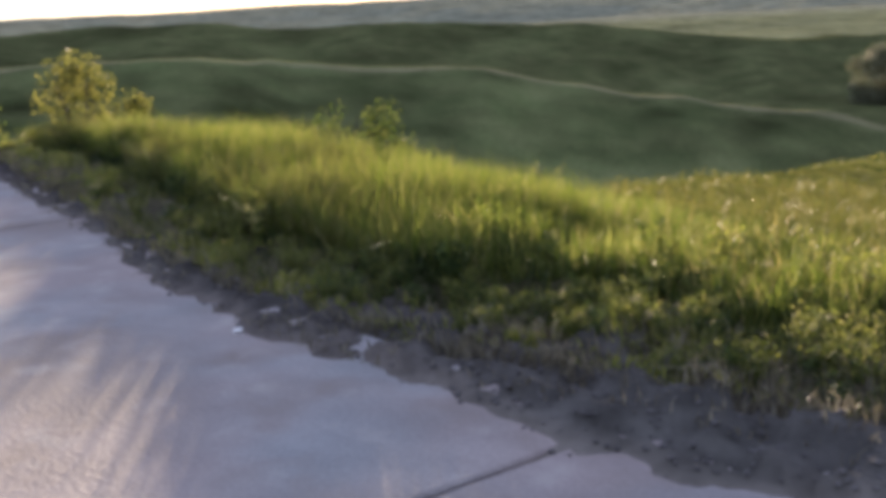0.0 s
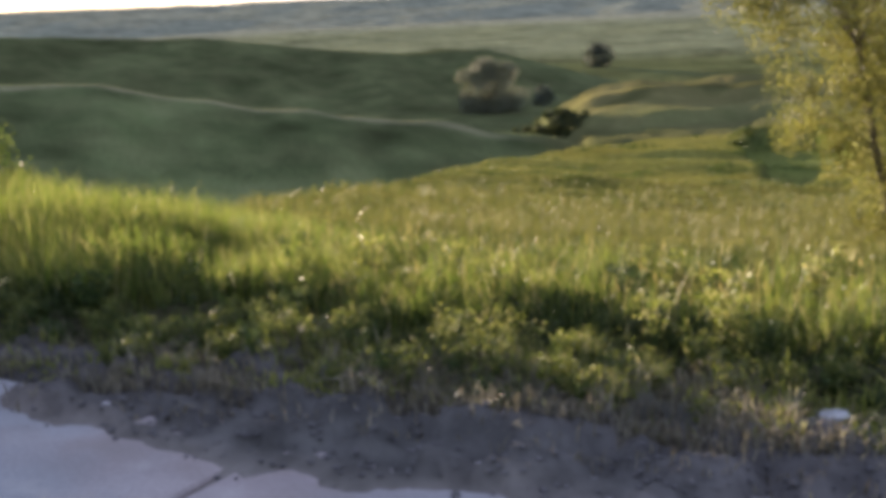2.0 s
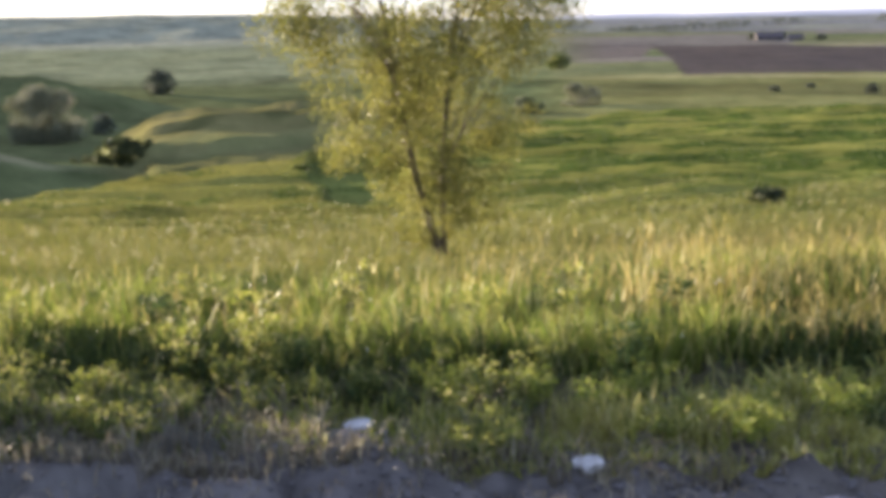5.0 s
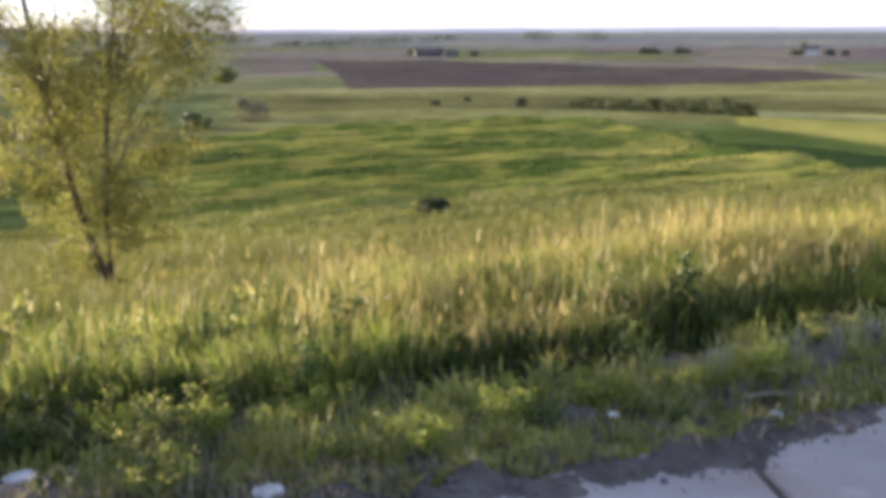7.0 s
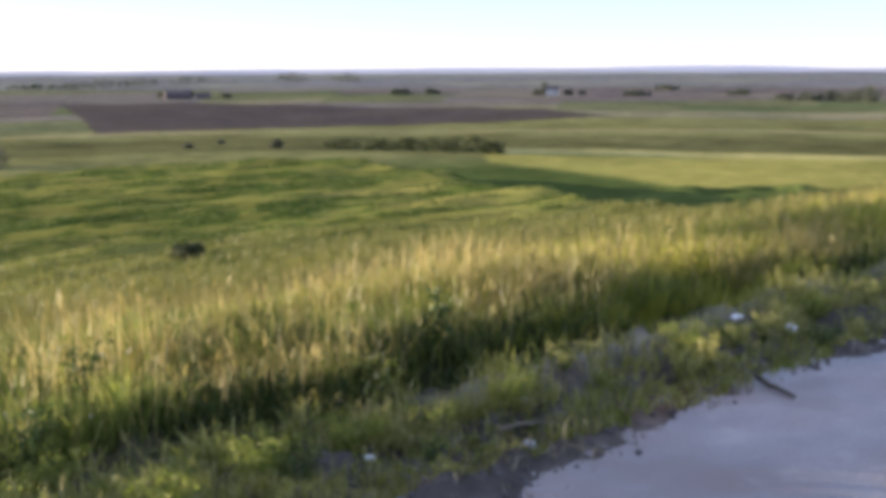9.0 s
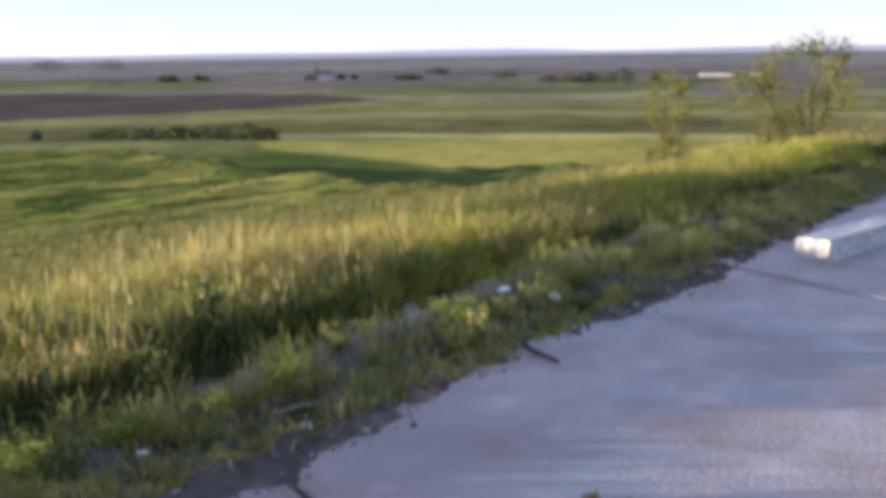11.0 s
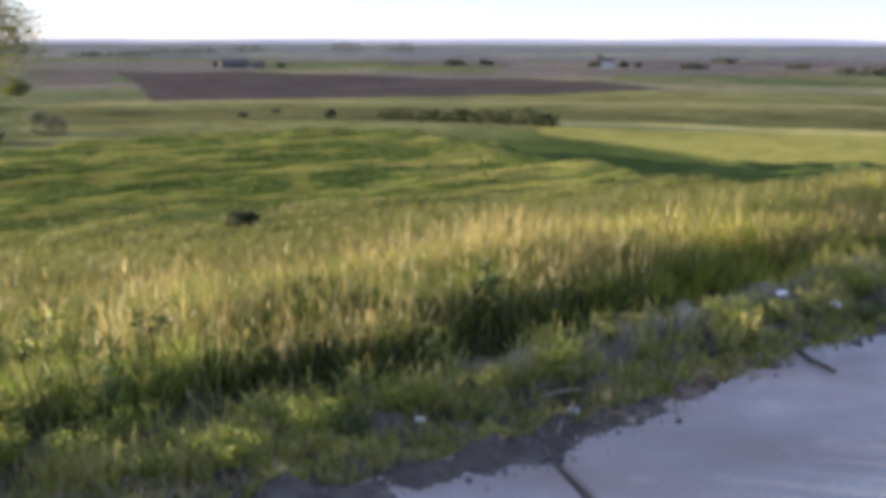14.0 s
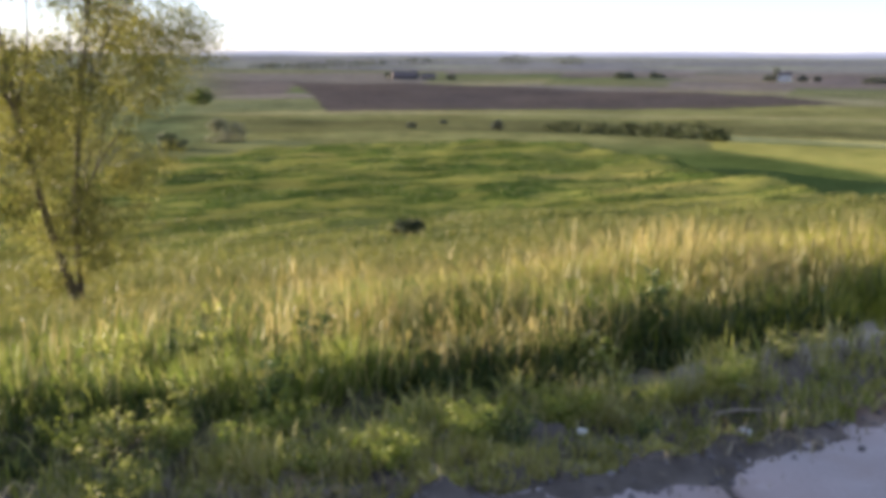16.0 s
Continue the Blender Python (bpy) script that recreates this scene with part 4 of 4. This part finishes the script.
for k, (az, dist, wide, high) in enumerate(((-26.9, 760, 8, 5), (-28.3, 765, 9, 6), (-30.2, 760, 8, 4), (-46.6, 785, 9, 5), (-47.0, 800, 8, 10), (-48.3, 790, 9, 4.5), (-49.0, 795, 7, 4))):
    bush("bush", az, dist, wide, high, 900, 0.8, LEAF_FAR, "dark trees beside a farm", 120 + k)


# ---- things along the road ----
def rough_stone(name, x, y, sx, sy, sz, material, label, seed, turn=0.0, sink=0.25, category="stone", flat=False):
    bm = bmesh.new()
    bmesh.ops.create_icosphere(bm, subdivisions=2 if flat else 3, radius=0.5)
    for v in bm.verts:
        k = noise.noise(v.co * 2.3 + Vector((seed * 3.1, 0, 0))) * 0.28 + noise.noise(v.co * 6 + Vector((0, seed, 0))) * 0.09
        v.co *= 1 + k
        v.co = Vector((max(-0.4, min(0.4, v.co.x)) * sx * 1.2, max(-0.4, min(0.4, v.co.y)) * sy * 1.2, max(-0.4, min(0.36, v.co.z)) * sz * 1.25))
    ob = part(name, bm, material, smooth=not flat)
    z = max(0.0, float(land(np.array([x]), np.array([y]))[0]))
    ob.location, ob.rotation_euler = (x, y, z + sz * (0.5 - sink)), (0.06, -0.05, radians(turn))
    return tagged(ob, label, category)


def concrete_block():
    bm = bmesh.new()
    box(bm, 0, 0, 0.09, 1.9, 0.27, 0.18, 0.012)
    bmesh.ops.subdivide_edges(bm, edges=[e for e in bm.edges if e.calc_length() > 0.2], cuts=6, use_grid_fill=True)
    for v in bm.verts:
        v.co += Vector((noise.noise(v.co * 9), noise.noise(v.co * 9 + Vector((3, 0, 0))), noise.noise(v.co * 9 + Vector((0, 5, 0))))) * 0.008
    ob = part("kerb_block", bm, STONE_WHITE, smooth=False)
    ob.location, ob.rotation_euler = (9.2, 2.3, 0.0), (0, 0, radians(-9))
    return tagged(ob, "pale concrete kerb block lying on the slab's edge", "kerb block")


concrete_block()
rough_stone("concrete_chunk", 1.31, 3.36, 0.11, 0.09, 0.05, STONE_WHITE, "broken chunk of grey concrete on the earth", 3, 20, flat=True)
rough_stone("stone", 0.57, 3.99, 0.12, 0.08, 0.026, STONE_WHITE, "white stone among the weeds", 4, 10, -0.1, flat=True)
for k, (sx, sy, size) in enumerate(((5.84, 3.63, 0.08), (5.9, 3.3, 0.09), (3.5, 3.12, 0.06), (3.82, 3.46, 0.05), (2.89, 3.46, 0.05), (6.04, 3.45, 0.05), (-8.53, 7.15, 0.1), (-5.31, 5.96, 0.06), (-6.11, 6.72, 0.07), (-4.44, 4.67, 0.06), (-3.76, 3.87, 0.05))):
    rough_stone("litter", sx, sy, size, size * 0.7, size * 0.45, LITTER, "small scrap of white litter by the road", 10 + k, 40 * k, 0.1, "litter")
for k in range(60):
    sx = random.uniform(-9, 10)
    sy = float(road_edge(np.float64(sx))) + random.gauss(0.16, 0.16)
    size = random.uniform(0.012, 0.035)
    tagged(rough_stone("pebble", sx, sy, size, size * 0.8, size * 0.6, CLOD if k % 9 else CONCRETE, "small grey pebble on the road's edge", 100 + k, 30 * k, 0.2), group="pebbles on the shoulder")


def stick(points, radius, label, material):
    bm = bmesh.new()
    tube(bm, points, [radius, radius * 0.9, radius * 0.7, radius * 0.5], 6)
    ob = part("stick", bm, material)
    return tagged(ob, label, "stick")


stick([(5.05, 2.99, 0.035), (5.0, 2.89, 0.022), (4.97, 2.8, 0.02), (4.93, 2.7, 0.016)], 0.016, "dark broken stick lying on the slab", BARK)
stick([(3.46, 3.27, 0.05), (3.56, 3.24, 0.06), (3.66, 3.21, 0.05), (3.78, 3.16, 0.04)], 0.008, "pale dry twig at the road's edge", STICK)


def gravel():
    n = 3200
    gx = rng.uniform(-10, 11, n)
    gy = road_edge(gx) + rng.normal(0.18, 0.22, n)
    size = rng.uniform(0.006, 0.02, n)[:, None]
    gz = np.maximum(land(gx, gy), 0.0 - 0.03)
    c = np.stack([gx, gy, gz + size[:, 0] * 0.25], 1)
    corner = np.array([(1, 0, 0), (-1, 0.2, 0), (0, 1, 0.1), (0.1, -1, 0), (0, 0, 0.8), (0, 0, -0.8)])
    verts = (c[:, None, :] + (corner[None] * rng.uniform(0.6, 1.3, (n, 6, 1))) * size[:, None, :]).reshape(-1, 3)
    faces = np.array([(0, 2, 4), (2, 1, 4), (1, 3, 4), (3, 0, 4), (2, 0, 5), (1, 2, 5), (3, 1, 5), (0, 3, 5)])
    flat = (np.arange(n)[:, None, None] * 6 + faces[None]).ravel()
    ob = new("gravel", mesh_from("gravel", verts, flat, np.full(n * 8, 3), CLOD))
    tagged(ob, "crumbs of earth and gravel on the shoulder", "gravel", kind="stuff")


gravel()


# broad-leaved weeds, one plant at a time
def weed(name, x, y, height, spread, leaves, leaf, material, label, seed, group):
    r = random.Random(seed)
    root = tagged(new(name), label, "weed", group)
    root.location = (x, y, float(land(np.array([x]), np.array([y]))[0]) - 0.01)
    bm = bmesh.new()
    centres = []
    for k in range(5):
        t = 6.283 * k / 5 + r.uniform(-0.5, 0.5)
        q = r.uniform(0.3, 1.0)
        ex, ey, ez = math.cos(t) * spread * q, math.sin(t) * spread * q, height * r.uniform(0.65, 1.0)
        tube(bm, [(0, 0, 0), (ex * 0.3, ey * 0.3, ez * 0.5), (ex * 0.7, ey * 0.7, ez)], [0.006, 0.005, 0.002], 5)
        for j in range(3):
            f = 0.35 + 0.3 * j
            centres.append((ex * f * 0.8, ey * f * 0.8, ez * f + 0.02))
    part("stem", bm, WEED_DARK, root)
    me = mesh_from("foliage", *leaf_cloud(centres, [spread * 0.35] * len(centres), leaves, leaf, seed, 0.6), material)
    foliage = new("foliage", me)
    foliage.parent = root
    return root


weed("tall_weed", 3.37, 4.0, 0.24, 0.13, 150, 0.04, WEED_LEAF, "leafy pale green weed before the tall grass", 201, "tall weeds")
weed("tall_weed", 3.93, 4.22, 0.42, 0.1, 200, 0.045, WEED_DARK, "dark leafy weed standing in dry grass", 202, "tall weeds")
weed("tall_weed", 0.2, 5.0, 0.42, 0.16, 260, 0.045, WEED_LEAF, "pale flowering weed before the tall grass", 203, "tall weeds")
for k in range(34):
    wx = random.uniform(-7.0, 2.6)
    wy = float(tall_edge(np.array([wx]))[0]) + random.uniform(-0.1, 1.6)
    weed("leafy_weed", wx, wy, random.uniform(0.24, 0.38), random.uniform(0.1, 0.18), 240, random.uniform(0.02, 0.036), WEED_LEAF if random.random() < 0.55 else WEED_DARK,
         "leafy green weed grown into the roadside grass", 700 + k, "leafy weeds in the grass")
fx = rng.uniform(-7, 7, 44)
fy = tall_edge(fx) + rng.uniform(-0.3, 2.0, 44)
blades("wild_flowers", fx, fy, np.full(44, 0.014), rng.uniform(0.007, 0.013, 44), PETAL, 0.6, "tiny white flower heads among the weeds", "flowers", 1.0, rng.uniform(0.12, 0.36, 44))
for k, (wx, wy, high, wide) in enumerate(((1.5, 3.82, 0.3, 0.2), (1.7, 3.95, 0.26, 0.18), (1.3, 3.98, 0.22, 0.16), (2.35, 3.5, 0.28, 0.2), (2.55, 3.68, 0.24, 0.18), (2.1, 3.62, 0.22, 0.16),
                                            (-1.0, 4.5, 0.3, 0.24), (-0.8, 4.62, 0.26, 0.2), (-2.0, 4.75, 0.24, 0.2), (0.95, 4.2, 0.22, 0.17), (2.9, 3.62, 0.2, 0.18), (3.3, 3.5, 0.18, 0.17), (3.7, 3.42, 0.18, 0.18), (4.3, 3.4, 0.17, 0.2), (5.0, 3.4, 0.18, 0.2), (5.6, 3.5, 0.18, 0.2), (6.4, 3.45, 0.2, 0.22), (1.95, 3.4, 0.2, 0.16))):
    weed("bright_weed", wx, wy, high * 0.75, wide, 950, 0.0145, WEED_BRIGHT if wx > 0.9 else WEED_LEAF, "bushy yellow-green weed at the edge of the verge", 1100 + k, "bright weeds on the verge")
for k in range(230):
    wx = random.uniform(-8.5, 9.0)
    wy = float(grass_edge(np.float64(wx))) + random.uniform(0.0, 0.85 if wx < 2.0 else 0.5)
    if wx > 1.2 and k % 4:
        wx -= 7.5
        wy = float(grass_edge(np.float64(wx))) + random.uniform(0.0, 0.8)
    if abs(wx - 0.55) < 0.3 and wy < 4.1:
        wy += 0.45
    weed("low_weed", wx, wy, random.uniform(0.08, 0.2), random.uniform(0.09, 0.19), 300, random.uniform(0.01, 0.02), (VERGE_GRASS if wx > 2.8 else WEED_LEAF if wx > 0.8 else WEED_MID) if random.random() < 0.85 else WEED_DARK,
         "low broad-leaved green weed on the verge", 300 + k, "low weeds on the verge")


# a scatter of fallen leaves on the slab
fallen = tagged(new("fallen_leaves"), "small heap of dry brown leaves on the slab", "leaves")
fallen.location = (3.53, 1.5, 0.012)
spots = [(random.gauss(0, 0.05), random.gauss(0, 0.09), 0.0) for _ in range(12)]
heap = new("heap", mesh_from("heap", *leaf_cloud(spots, [0.035] * 12, 170, 0.035, 77, 0.25), GRASS_DEAD))
heap.parent = fallen
